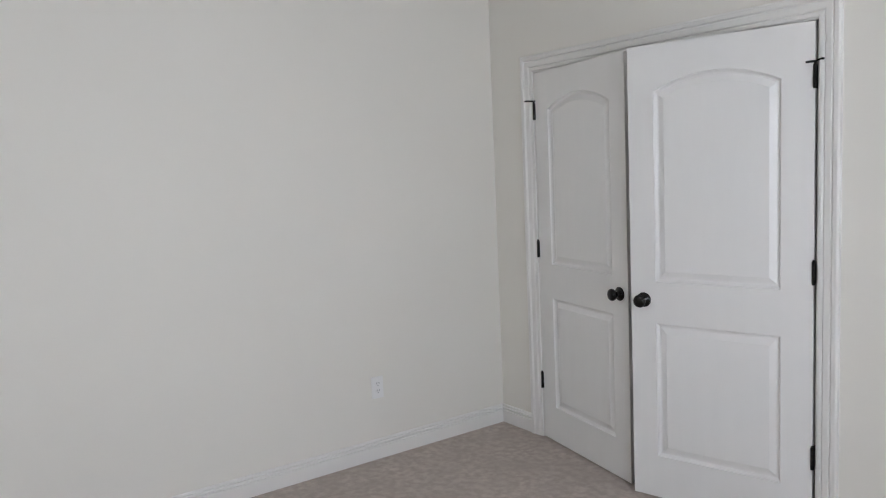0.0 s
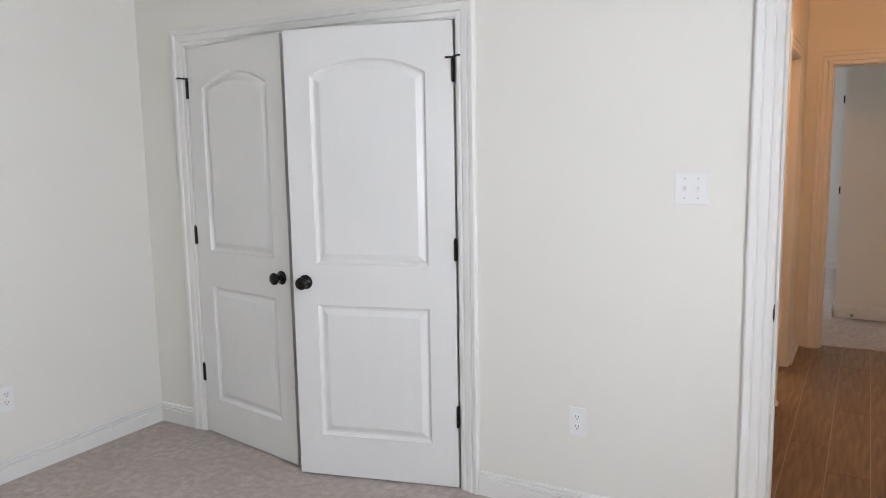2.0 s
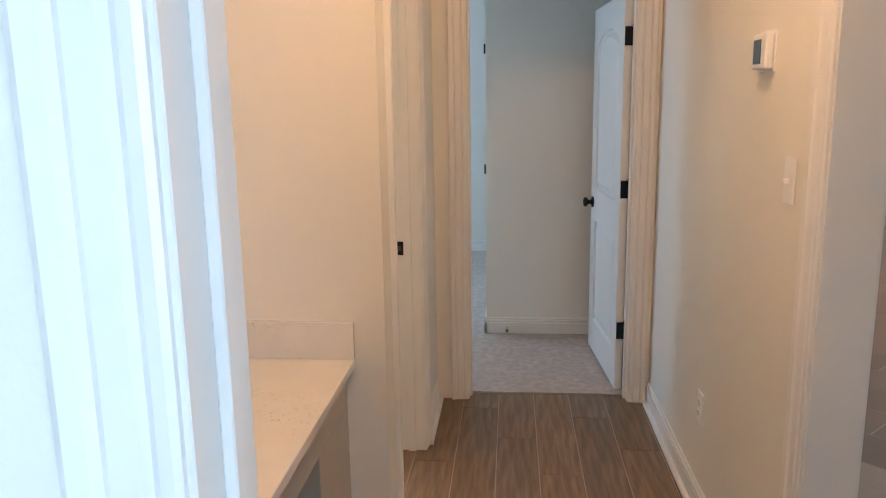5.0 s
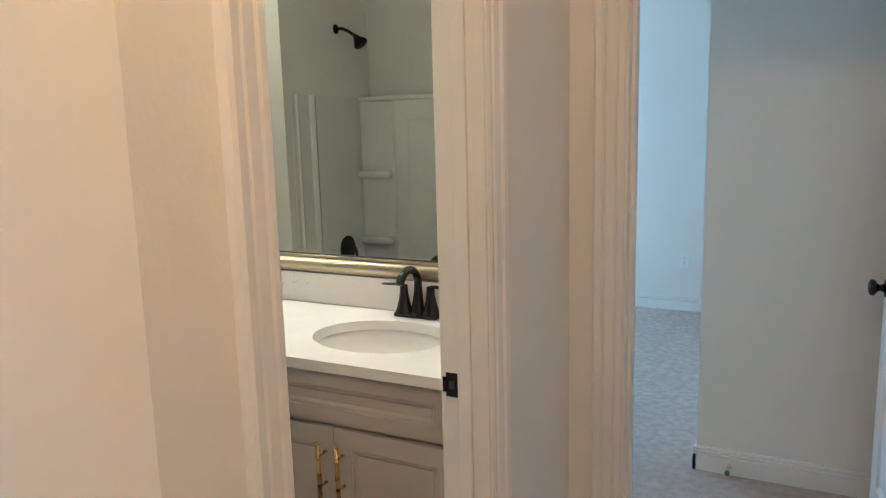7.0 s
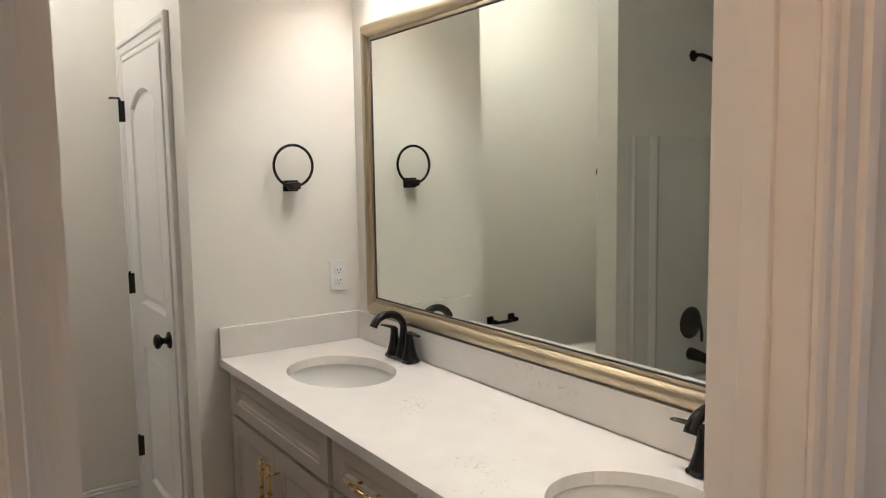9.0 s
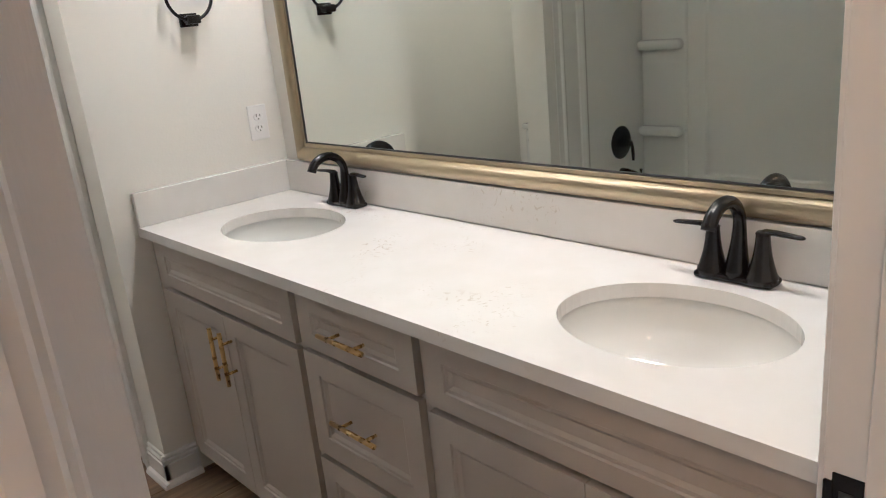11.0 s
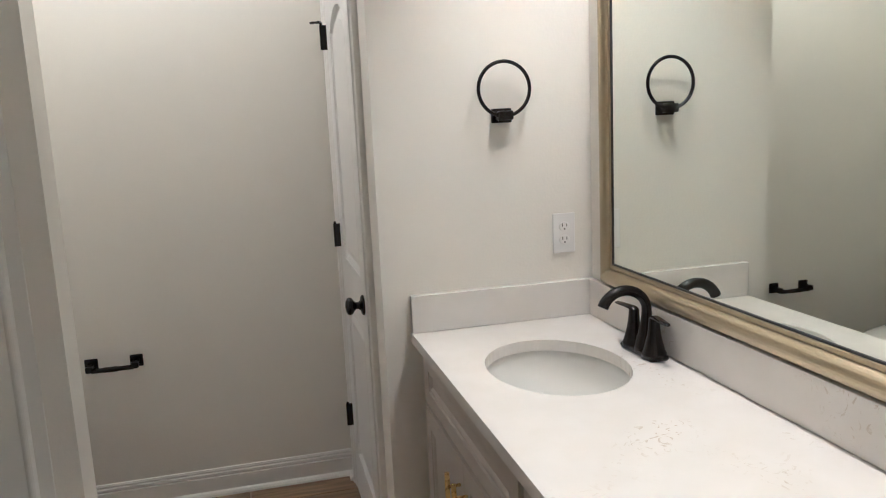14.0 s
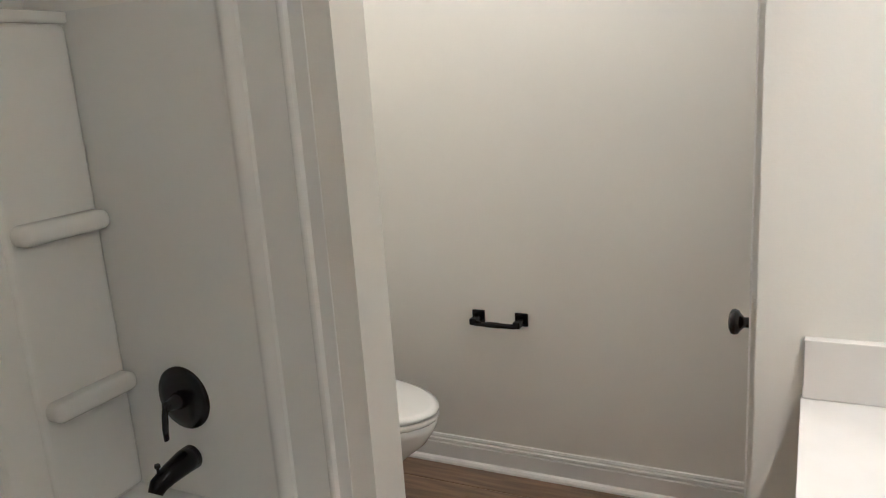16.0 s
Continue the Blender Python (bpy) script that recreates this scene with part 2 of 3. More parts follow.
def wall(name, axis, t0, t1, a0, a1, holes=(), label="smooth cream painted drywall wall", top=H):
    bm = bmesh.new()

    def put(p, q, z0, z1):
        if q - p > 1e-4 and z1 - z0 > 1e-4:
            box(bm, *((p, t0, z0, q, t1, z1) if axis == "x" else (t0, p, z0, t1, q, z1)))
    at = a0
    for p, q, z0, z1 in sorted(holes):
        put(at, p, 0, top), put(p, q, 0, z0), put(p, q, z1, top)
        at = q
    put(at, a1, 0, top)
    return structure(name, bm, PAINT, label, "wall")


J = 0.018
TOPD = 2.0
# Runs on unseen to x 6.0, added to keep sky light out.
wall("wall_bedroom_north", "x", BED_Y0, BED_Y1, -3.23, 6.0, [(-2.758 - J, -1.225 + J, 0, TOPD + J), (-0.002 - J, 0.776 + J, 0, TOPD + J)])
wall("wall_bedroom_west", "y", -3.23, -3.115, -1.12, BED_Y0)
wall("wall_bedroom_south", "x", -1.12, -1.0, -3.115, 1.1)
wall("wall_bedroom_east", "y", 0.98, 1.1, -1.0, BED_Y0, [(0.25, 1.75, 0.75, 2.2)])
wall("wall_closet_back", "x", 3.585, 3.67, -3.23, NICHE_X)
wall("wall_closet_west", "y", -3.23, -3.115, BED_Y1, 3.585)
wall("wall_closet_east", "y", -0.87, NICHE_X, BED_Y1, 3.585)
wall("wall_hall_west_south", "y", BATH_E, HALL_L, BED_Y1, 3.15)
wall("wall_hall_west", "y", BATH_E, HALL_L, 4.69, END_Y0, [(BD0 - J, BD1 + J, 0, TOPD + J)])
wall("wall_niche_north", "x", NICHE_Y, 4.69, -0.87, HALL_L)
wall("wall_niche_back", "y", -0.87, NICHE_X, 3.67, NICHE_Y)
wall("wall_niche_south", "x", 3.06, 3.15, NICHE_X, BATH_E)
wall("wall_hall_east", "y", HALL_R0, HALL_R1, BED_Y1, END_Y0, [(3.12 - J, 4.18 + J, 0, TOPD + J)])
wall("wall_hall_end", "x", END_Y0, END_Y1, HALL_L, 1.3, [(0.008 - J, 0.798 + J, 0, TOPD + J)])
wall("wall_bath_mirror", "x", MIR_Y, END_Y1, -3.485, HALL_L - 0.002)
wall("wall_towel_ring", "y", RING_X - 0.11, RING_X, LIN_Y, MIR_Y)
wall("wall_linen_front", "x", LIN_Y, LIN_Y + 0.11, WEST_X, RING_X - 0.11, [(-3.194 - J, -2.574 + J, 0, TOPD + J)])
wall("wall_bath_west", "y", -3.485, WEST_X, SOUTH_Y, MIR_Y)
wall("wall_bath_south", "x", 3.6705, SOUTH_Y, -3.485, -0.872)
wall("wall_shower_end", "y", SHW_X0, SHW_X1, SOUTH_Y, SHW_Y)
wall("wall_bedroom_two_stub", "x", 7.24, 7.36, 0.06, 1.2)
wall("wall_bedroom_two_closet", "y", 0.06, 0.18, 7.36, 8.9)
wall("wall_bedroom_two_north", "x", 9.98, 10.1, -3.3, 1.7)
wall("wall_bedroom_two_west", "y", -3.3, -3.18, END_Y1, 9.98, [(7.95, 9.45, 0.75, 2.25)])
wall("wall_bedroom_two_east", "y", 1.2, 1.3, END_Y1, 9.98)
wall("wall_great_room_north", "x", 13.8, 13.92, 1.7, 6.0, [(2.45, 3.58, 0.28, 2.05)], top=2.9)
wall("wall_great_room_east", "y", 6.0, 6.12, BED_Y0, 13.92, [(7.0, 10.0, 0.7, 2.5)], top=2.9)
wall("wall_great_room_west", "y", 1.58, 1.70, 9.98, 13.8, top=2.9)
structure("ceiling", boxed(-3.5, -1.12, H, 1.7, 10.1, H + 0.1), CEIL, "flat white painted drywall ceiling", "ceiling")
structure("ceiling_great_room", boxed(1.702, BED_Y0, 2.9, 6.12, 13.92, 3.0), CEIL, "flat white painted ceiling of the large room", "ceiling")

# ---- floors ----
structure("floor", boxed(-3.6, -1.2, -0.15, 6.2, 14.0, -0.0022), GROUT, "grouted floor base under the planks and carpet", "floor")


def carpet(name, x0, y0, x1, y1):
    bm = boxed(x0, y0, -0.008, x1, y1, 0.006)
    return structure(name, bm, CARPET, "mottled beige cut-pile carpet with foot marks", "carpet")


carpet("carpet_bedroom", -3.115, -1.0, 0.98, BED_Y0 + 0.055)
carpet("carpet_closet", -3.115, 3.0, -0.87, 3.585)
carpet("carpet_bedroom_two", -3.18, 6.215, 1.2, 9.98)


# ---- trim ----
CASE = [(0, 0), (0, 0.008), (0.006, 0.011), (0.016, 0.011), (0.022, 0.0075), (0.028, 0.013), (0.050, 0.015), (0.056, 0.012), (0.062, 0.019), (0.078, 0.021), (0.085, 0.017), (0.085, 0)]
BASE = [(0, 0), (0, 0.014), (0.076, 0.014), (0.079, 0.008), (0.085, 0.013), (0.093, 0.013), (0.096, 0.005), (0.102, 0.0085), (0.110, 0.006), (0.112, 0.0)]
SHOE = [(0.0, 0.014), (0.0, 0.031), (0.008, 0.030), (0.016, 0.024), (0.020, 0.014)]


def to_wall(axis, face, sign):
    return (lambda a, b, v: (a, face + sign * v, b)) if axis == "x" else (lambda a, b, v: (face + sign * v, a, b))


def door_frame(name, axis, a0, a1, f0, f1, sides=(0, 1), top=TOPD, stop=None):
    e = thing(name, "white painted moulded door casing and jamb", "door frame", kind="structure")
    path = [(a0 - 0.006, 0), (a0 - 0.006, top + 0.006), (a1 + 0.006, top + 0.006), (a1 + 0.006, 0)]
    for s in sides:
        part("casing", ribbon(bmesh.new(), path, CASE, to_wall(axis, (f0, f1)[s], (-1, 1)[s])), TRIM, e, "ridged white casing")

    def jb(p, q, z0, z1, u, v):
        return boxed(*((p, u, z0, q, v, z1) if axis == "x" else (u, p, z0, v, q, z1)), bevel=0.0015, seg=1)
    part("jamb", jb(a0 - J, a0, 0, top, f0 - 0.002, f1 + 0.002), TRIM, e)
    part("jamb", jb(a1, a1 + J, 0, top, f0 - 0.002, f1 + 0.002), TRIM, e)
    part("head_jamb", jb(a0 - J, a1 + J, top, top + J, f0 - 0.002, f1 + 0.002), TRIM, e)
    if stop:
        part("stop_strip", jb(a0, a0 + 0.011, 0, top - 0.011, *stop), TRIM, e)
        part("stop_strip", jb(a1 - 0.011, a1, 0, top - 0.011, *stop), TRIM, e)
        part("stop_strip", jb(a0, a1, top - 0.011, top, *stop), TRIM, e)
    return e


door_frame("door_frame_1", "x", -2.758, -1.225, BED_Y0, BED_Y1, (0,), stop=(BED_Y0 + 0.045, BED_Y0 + 0.08))
door_frame("door_frame_2", "x", -0.002, 0.776, BED_Y0, BED_Y1, stop=(BED_Y0 + 0.045, BED_Y0 + 0.08))
f3 = door_frame("door_frame_3", "y", BD0, BD1, BATH_E, HALL_L, stop=(BATH_E + 0.042, BATH_E + 0.075))
door_frame("door_frame_4", "x", 0.008, 0.798, END_Y0, END_Y1, stop=(END_Y0 + 0.035, END_Y0 + 0.075))
door_frame("door_frame_5", "y", 3.12, 4.18, HALL_R0, HALL_R1)
door_frame("door_frame_6", "x", -3.194, -2.574, LIN_Y, LIN_Y + 0.11, (0,), stop=(LIN_Y + 0.045, LIN_Y + 0.08))


def baseboard(axis, face, sign, a0, a1, shoe=False, e0=0.0, e1=0.0):
    e = thing("baseboard", "white painted baseboard with a beaded top", "baseboard", kind="structure")
    to3 = to_wall(axis, face, sign)
    part("board", ribbon(bmesh.new(), [(a0, 0), (a1, 0)], BASE, to3), TRIM, e)
    if shoe:
        part("shoe_moulding", ribbon(bmesh.new(), [(a0 - e0, 0), (a1 + e1, 0)], SHOE, to3), TRIM, e)


baseboard("y", -3.115, 1, -1.0, BED_Y0 - 0.0145)
baseboard("x", BED_Y0, -1, -3.115, -2.851)
baseboard("x", BED_Y0, -1, -1.132, -0.095)
baseboard("x", BED_Y0, -1, 0.869, 0.98)
baseboard("y", HALL_L, 1, 5.589, END_Y0 - 0.02, True)
baseboard("y", HALL_L, 1, 4.69, BD0 - 0.094, True)
baseboard("y", HALL_R0, -1, 4.274, END_Y0 - 0.02, True)
baseboard("x", 7.24, -1, 0.046, 1.2)
baseboard("y", 0.06, -1, 7.226, 8.9)
baseboard("x", 9.98, -1, -3.18, 1.2)
baseboard("x", LIN_Y, -1, -2.481, RING_X + 0.014, True, 0, 0.017)
baseboard("y", RING_X, 1, LIN_Y - 0.014, 5.649, True)
baseboard("x", LIN_Y, -1, WEST_X + 0.014, -3.287, True)
baseboard("y", WEST_X, 1, SOUTH_Y, LIN_Y - 0.0145, True)
baseboard("y", SHW_X0, -1, SOUTH_Y, SHW_Y + 0.014, True)
baseboard("x", SHW_Y, 1, SHW_X0 - 0.014, SHW_X1, True, 0.017)
baseboard("x", SOUTH_Y, 1, WEST_X + 0.031, SHW_X0 - 0.031, True)
baseboard("x", 13.8, -1, 1.7, 6.0)

# ---- windows ----


def window(name, axis, a0, a1, z0, z1, f0, f1):
    e = thing(name, "white framed sash window in daylight", "window", kind="structure")
    mid = (f0 + f1) / 2

    def bx(p, q, u, v, c, d):
        return boxed(*((p, c, u, q, d, v) if axis == "x" else (c, p, u, d, q, v)), bevel=0.002, seg=1)
    fr = part("window_frame", ribbon(bmesh.new(), rect(a0, z0, a1, z1), [(0, -0.02), (0, 0.02), (0.05, 0.02), (0.05, -0.02)], to_wall(axis, mid, 1), True), TRIM, e)
    part("rail", bx(a0 + 0.05, a1 - 0.05, (z0 + z1) / 2 - 0.02, (z0 + z1) / 2 + 0.02, mid - 0.018, mid + 0.018), TRIM, fr)
    part("window_sill", bx(a0, a1, z0, z0 + 0.018, f0, f1), TRIM, e)
    for u, v in ((z0 + 0.05, (z0 + z1) / 2 - 0.02), ((z0 + z1) / 2 + 0.02, z1 - 0.05)):
        g = part("pane", bx(a0 + 0.05, a1 - 0.05, u, v, mid - 0.002, mid + 0.002), GLASS, e)
        g.visible_shadow = False


window("window_1", "y", 0.25, 1.75, 0.75, 2.2, 0.98, 1.1)
window("window_2", "y", 7.95, 9.45, 0.75, 2.25, -3.3, -3.18)
window("window_3", "x", 2.45, 3.58, 0.28, 2.05, 13.8, 13.92)
# Unseen window, added behind the great room's fill lamp.
window("window_added", "y", 7.0, 10.0, 0.7, 2.5, 6.0, 6.12)
structure("backdrop", boxed(2.0, 15.0, -0.15, 6.0, 15.02, 4.0), SKYB, "pale overcast sky seen outside", "sky")
structure("ground", boxed(-400, -400, -0.5, 400, 400, -0.4), material("lawn", (0.08, 0.11, 0.04), 0.9, var=0.3), "plain lawn around the house", "ground")

# ---- doors ----
PANEL = [(0.002, 0.008), (0.011, 0.016), (0.019, 0.016), (0.044, 0.004)]


def hinge(parent, z, side, pin=False, proud=0.006):
    y = proud * side
    bm = bmesh.new()
    lathe(bm, [(0.0068, 0), (0.0068, 0.088)], 10, pose(0, y, z - 0.044))
    lathe(bm, [(0.004, 0), (0.0055, 0.005), (0.003, 0.009)], 10, pose(0, y, z + 0.044))
    box(bm, -0.002, -0.001 if side < 0 else -0.033, z - 0.044, 0.0015, 0.033 if side < 0 else 0.001, z + 0.044)
    box(bm, -0.005, min(0.0, y), z - 0.044, 0.007, max(0.0, y), z + 0.044)
    h = part("hinge", bm, BLACK, parent, "black butt hinge")
    if pin:
        bm = bmesh.new()
        tube(bm, [(0.03, y + 0.012 * side, z + 0.052), (0, y, z + 0.054), (-0.03, y + 0.03 * side, z + 0.058)], 0.0045, 8)
        lathe(bm, [(0.008, 0), (0.009, 0.006), (0.004, 0.008)], 10, pose(-0.03, y + 0.03 * side, z + 0.053))
        part("pin_stop", bm, BLACK, h, "black hinge-pin door stop")


KNOB = [(0.0325, 0), (0.0325, 0.004), (0.029, 0.008), (0.016, 0.011), (0.0115, 0.018), (0.0115, 0.026), (0.018, 0.032), (0.0265, 0.038), (0.0285, 0.045), (0.0265, 0.052), (0.017, 0.057), (0.004, 0.059)]


def door(name, hx, hy, ang, w, side, label, knobs=(1, -1), pin=False, h=1.982, z=0.014, latch=False, proud=0.006):
    t = 0.035
    st = 0.118 if w > 0.65 else 0.105
    holes = [arched(st, 0.975, w - st, 1.785, 1.85), rect(st, 0.19, w - st, 0.79)]
    bm = panelled(w - 0.004, h, t, holes, PANEL)
    for v in bm.verts:
        v.co.x += 0.002
        v.co.y -= t if side > 0 else 0
    ob = tagged(new(name, mesh_of(bm, name, DOORP)), label, "door", kind="structure")
    ob.matrix_basis = pose(hx, hy, z, 0, 0, ang)
    lo, hi = (-t, 0.0) if side > 0 else (0.0, t)
    for zz in (0.318, 1.046, 1.782):
        hinge(ob, zz, side, pin and zz > 1.5, proud)
    for k in knobs:
        m = pose(w - 0.062, hi if k > 0 else lo, 0.892, -90 * k, 0, 0)
        part("knob", lathe(bmesh.new(), KNOB, 24), BLACK, ob, "round black door knob", True, m)
    if latch:
        part("latch_plate", boxed(w - 0.0022, (lo + hi) / 2 - 0.0125, 0.872, w - 0.0005, (lo + hi) / 2 + 0.0125, 0.930), BLACK, ob, "black latch plate")
        part("latch_bolt", boxed(w - 0.002, (lo + hi) / 2 - 0.006, 0.892, w + 0.007, (lo + hi) / 2 + 0.006, 0.910, bevel=0.002), STEEL, ob)
    return ob


door("door_1", -2.752, 2.938, -10.9, 0.752, -1, "white two-panel arch-top closet door, ajar", (-1,), True)
door("door_2", -1.231, 2.938, 194.6, 0.752, 1, "white two-panel arch-top closet door, pulled further open", (1,), True)
door("door_3", 0.772, 2.938, 258.4, 0.77, 1, "white two-panel bedroom door standing open into the room", latch=True)
door("door_4", BATH_E - 0.006, BD0 + 0.012, 180.5, 0.685, 1, "white two-panel bathroom door standing open")
door("door_5", 0.791, 6.262, 94.5, 0.765, -1, "white two-panel door standing open into the carpeted room")
door("door_6", -3.190, LIN_Y - 0.014, 0.0, 0.612, -1, "white two-panel arch-top linen closet door, shut", (-1,), True, proud=0.018)


def strike(parent, m):
    s = part("strike_plate", boxed(-0.016, -0.0015, -0.029, 0.016, 0.0015, 0.029, bevel=0.0012, seg=1), BLACK, parent, "black strike plate", m=m)
    part("lip", boxed(-0.024, -0.003, -0.018, -0.014, 0.0015, 0.018, bevel=0.001, seg=1), BLACK, s)
    part("bolt_hole", boxed(-0.008, -0.0025, -0.010, 0.006, -0.001, 0.010), SLOT, s)


strike(f3, pose(-0.246, BD1 - 0.0005, 0.905))
strike(bpy.data.objects["door_frame_2"], pose(-0.0015, 2.965, 0.905, 0, 0, 90))
strike(bpy.data.objects["door_frame_4"], pose(0.0085, 6.232, 0.905, 0, 0, 90))


# ---- switches, outlets, thermostat ----
def outlet(m, label="white duplex outlet in a plain cover plate on the wall"):
    """Local x to the right, z up, -y out of the wall."""
    e = thing("outlet", label, "outlet", "wall outlets", m=m)
    part("cover_plate", boxed(-0.035, -0.006, -0.0585, 0.035, 0, 0.0585, bevel=0.0025), PLATE, e)
    for z in (-0.0195, 0.0195):
        r = part("receptacle", lathe(bmesh.new(), [(0.0165, 0), (0.0165, 0.0085), (0.0155, 0.0095)], 20, pose(0, 0, z, 90) , 1.0, 0.85), PLATE, e)
        bm = bmesh.new()
        box(bm, -0.0075, -0.0105, z + 0.0, -0.0055, -0.0092, z + 0.009)
        box(bm, 0.0055, -0.0105, z + 0.0, 0.0075, -0.0092, z + 0.008)
        lathe(bm, [(0.0025, 0.0092), (0.0025, 0.0105)], 8, pose(0, 0, z - 0.007, 90))
        part("slots", bm, SLOT, r)
    part("screw", lathe(bmesh.new(), [(0.003, 0.0055), (0.003, 0.0072)], 10, pose(0, 0, 0, 90)), PLATE, e)


outlet(pose(-0.697, BED_Y0, 0.403))
outlet(pose(-3.115, 2.09, 0.389, 0, 0, 90))
outlet(pose(RING_X, 6.088, 1.132, 0, 0, 90), "white duplex outlet beside the mirror above the splash")
outlet(pose(HALL_R0, 5.115, 0.40, 0, 0, -90))
outlet(pose(-0.45, 9.98, 0.40))

sw = thing("light_switch", "white two-gang toggle switch plate by the door", "light switch", m=pose(-0.284, BED_Y0, 1.331))
part("cover_plate", boxed(-0.058, -0.006, -0.0575, 0.058, 0, 0.0575, bevel=0.0025), PLATE, sw)
for x in (-0.023, 0.023):
    tg = part("toggle", boxed(-0.0045, -0.019, -0.004, 0.0045, -0.004, 0.010, bevel=0.0015), PLATE, sw, m=pose(x, 0, 0, 20))
    part("bezel", boxed(x - 0.0065, -0.0072, -0.0135, x + 0.0065, -0.005, 0.0135), PLATE, sw)
    for z in (-0.0345, 0.0345):
        part("screw", lathe(bmesh.new(), [(0.0032, 0.0055), (0.0032, 0.0074)], 10, pose(x, 0, z, 90)), STEEL, sw)
sw2 = thing("light_switch", "white switch plate on the hall wall", "light switch", m=pose(HALL_R0, 4.40, 1.30, 0, 0, -90))
part("cover_plate", boxed(-0.035, -0.006, -0.058, 0.035, 0, 0.058, bevel=0.0025), PLATE, sw2)
part("toggle", boxed(-0.0045, -0.019, -0.004, 0.0045, -0.004, 0.010, bevel=0.0015), PLATE, sw2, m=pose(0, 0, 0, 20))
th = thing("thermostat", "white wall thermostat with a dark display", "thermostat", m=pose(HALL_R0, 4.625, 1.622, 0, 0, -90))
part("back_plate", boxed(-0.062, -0.006, -0.055, 0.062, 0, 0.055, bevel=0.003), PLATE, th)
part("body", boxed(-0.055, -0.028, -0.046, 0.055, -0.005, 0.046, bevel=0.005), PLATE, th)
part("display", boxed(-0.040, -0.0300, -0.032, 0.020, -0.0275, 0.032, bevel=0.001, seg=1), SCREEN, th, "dark grey display")
ds = thing("door_stop", "spring door stop with a green tip on the baseboard", "door stop", m=pose(0.194, 7.226, 0.045))
part("base", lathe(bmesh.new(), [(0.011, 0), (0.011, 0.006), (0.006, 0.009)], 14, pose(0, 0, 0, 90)), STEEL, ds)
part("spring", tube(bmesh.new(), [(0.006 * math.cos(k), -0.008 - 0.0011 * k, 0.006 * math.sin(k)) for k in range(0, 50)], 0.0012, 6), STEEL, ds)
part("tip", lathe(bmesh.new(), [(0.009, 0.060), (0.0105, 0.064), (0.0105, 0.074), (0.007, 0.078)], 14, pose(0, 0, 0, 90)), GREEN, ds, "green rubber tip")
cd = thing("closet_hinges", "black hinges of a closet door round the corner", "hinge", m=pose(0.06, 7.34, 0))
for z in (1.07, 1.82):
    part("hinge", lathe(bmesh.new(), [(0.006, z - 0.03), (0.006, z + 0.03)], 10, pose(-0.008, 0, 0)), BLACK, cd)
    part("leaf", boxed(-0.008, -0.004, z - 0.03, 0.0, 0.004, z + 0.03), BLACK, cd)

# ---- desk niche in the hall ----
nd = thing("desk_counter", "white quartz desk counter with splash in a hall niche", "counter")
part("top", boxed(NICHE_X, 3.152, 0.72, -0.250, NICHE_Y - 0.001, 0.75, bevel=0.003), QUARTZ, nd)
part("back_splash", boxed(NICHE_X, 3.152, 0.75, NICHE_X + 0.02, NICHE_Y - 0.001, 0.865, bevel=0.002), QUARTZ, nd)
part("side_splash", boxed(NICHE_X + 0.021, NICHE_Y - 0.021, 0.75, -0.250, NICHE_Y - 0.001, 0.865, bevel=0.002), QUARTZ, nd)
part("apron", boxed(NICHE_X, 3.152, 0.60, -0.280, NICHE_Y - 0.001, 0.72, bevel=0.002), CAB, nd, "greige painted apron")
for yy in (3.152, NICHE_Y - 0.35):
    part("pedestal", boxed(NICHE_X, yy, 0.0, -0.280, yy + 0.349, 0.60, bevel=0.002), CAB, nd, "greige painted drawer pedestal")

# ---- vanity ----
CF = 5.651
FRONT = [(0.003, 0.0035), (0.010, 0.004), (0.018, 0.009)]


def pull(parent, m, length):
    bm = bmesh.new()
    tube(bm, [(0, -0.032, -length / 2), (0, -0.032, length / 2)], 0.0062, 12)
    for z in (-length * 0.28, length * 0.28):
        tube(bm, [(0, 0, z), (0, -0.032, z)], 0.0042, 8)
    return part("pull", bm, BRASS, parent, "slim brass bar pull", True, m)


def front(parent, kind, x0, z0, x1, z1, frame_w=0.052):
    bm = panelled(x1 - x0, z1 - z0, 0.019, [rect(frame_w, frame_w * (0.75 if z1 - z0 < 0.15 else 1), x1 - x0 - frame_w, z1 - z0 - frame_w * (0.75 if z1 - z0 < 0.15 else 1))], FRONT, False)
    return part(kind, bm, CAB, parent, m=pose(x0, CF - 0.019, z0))


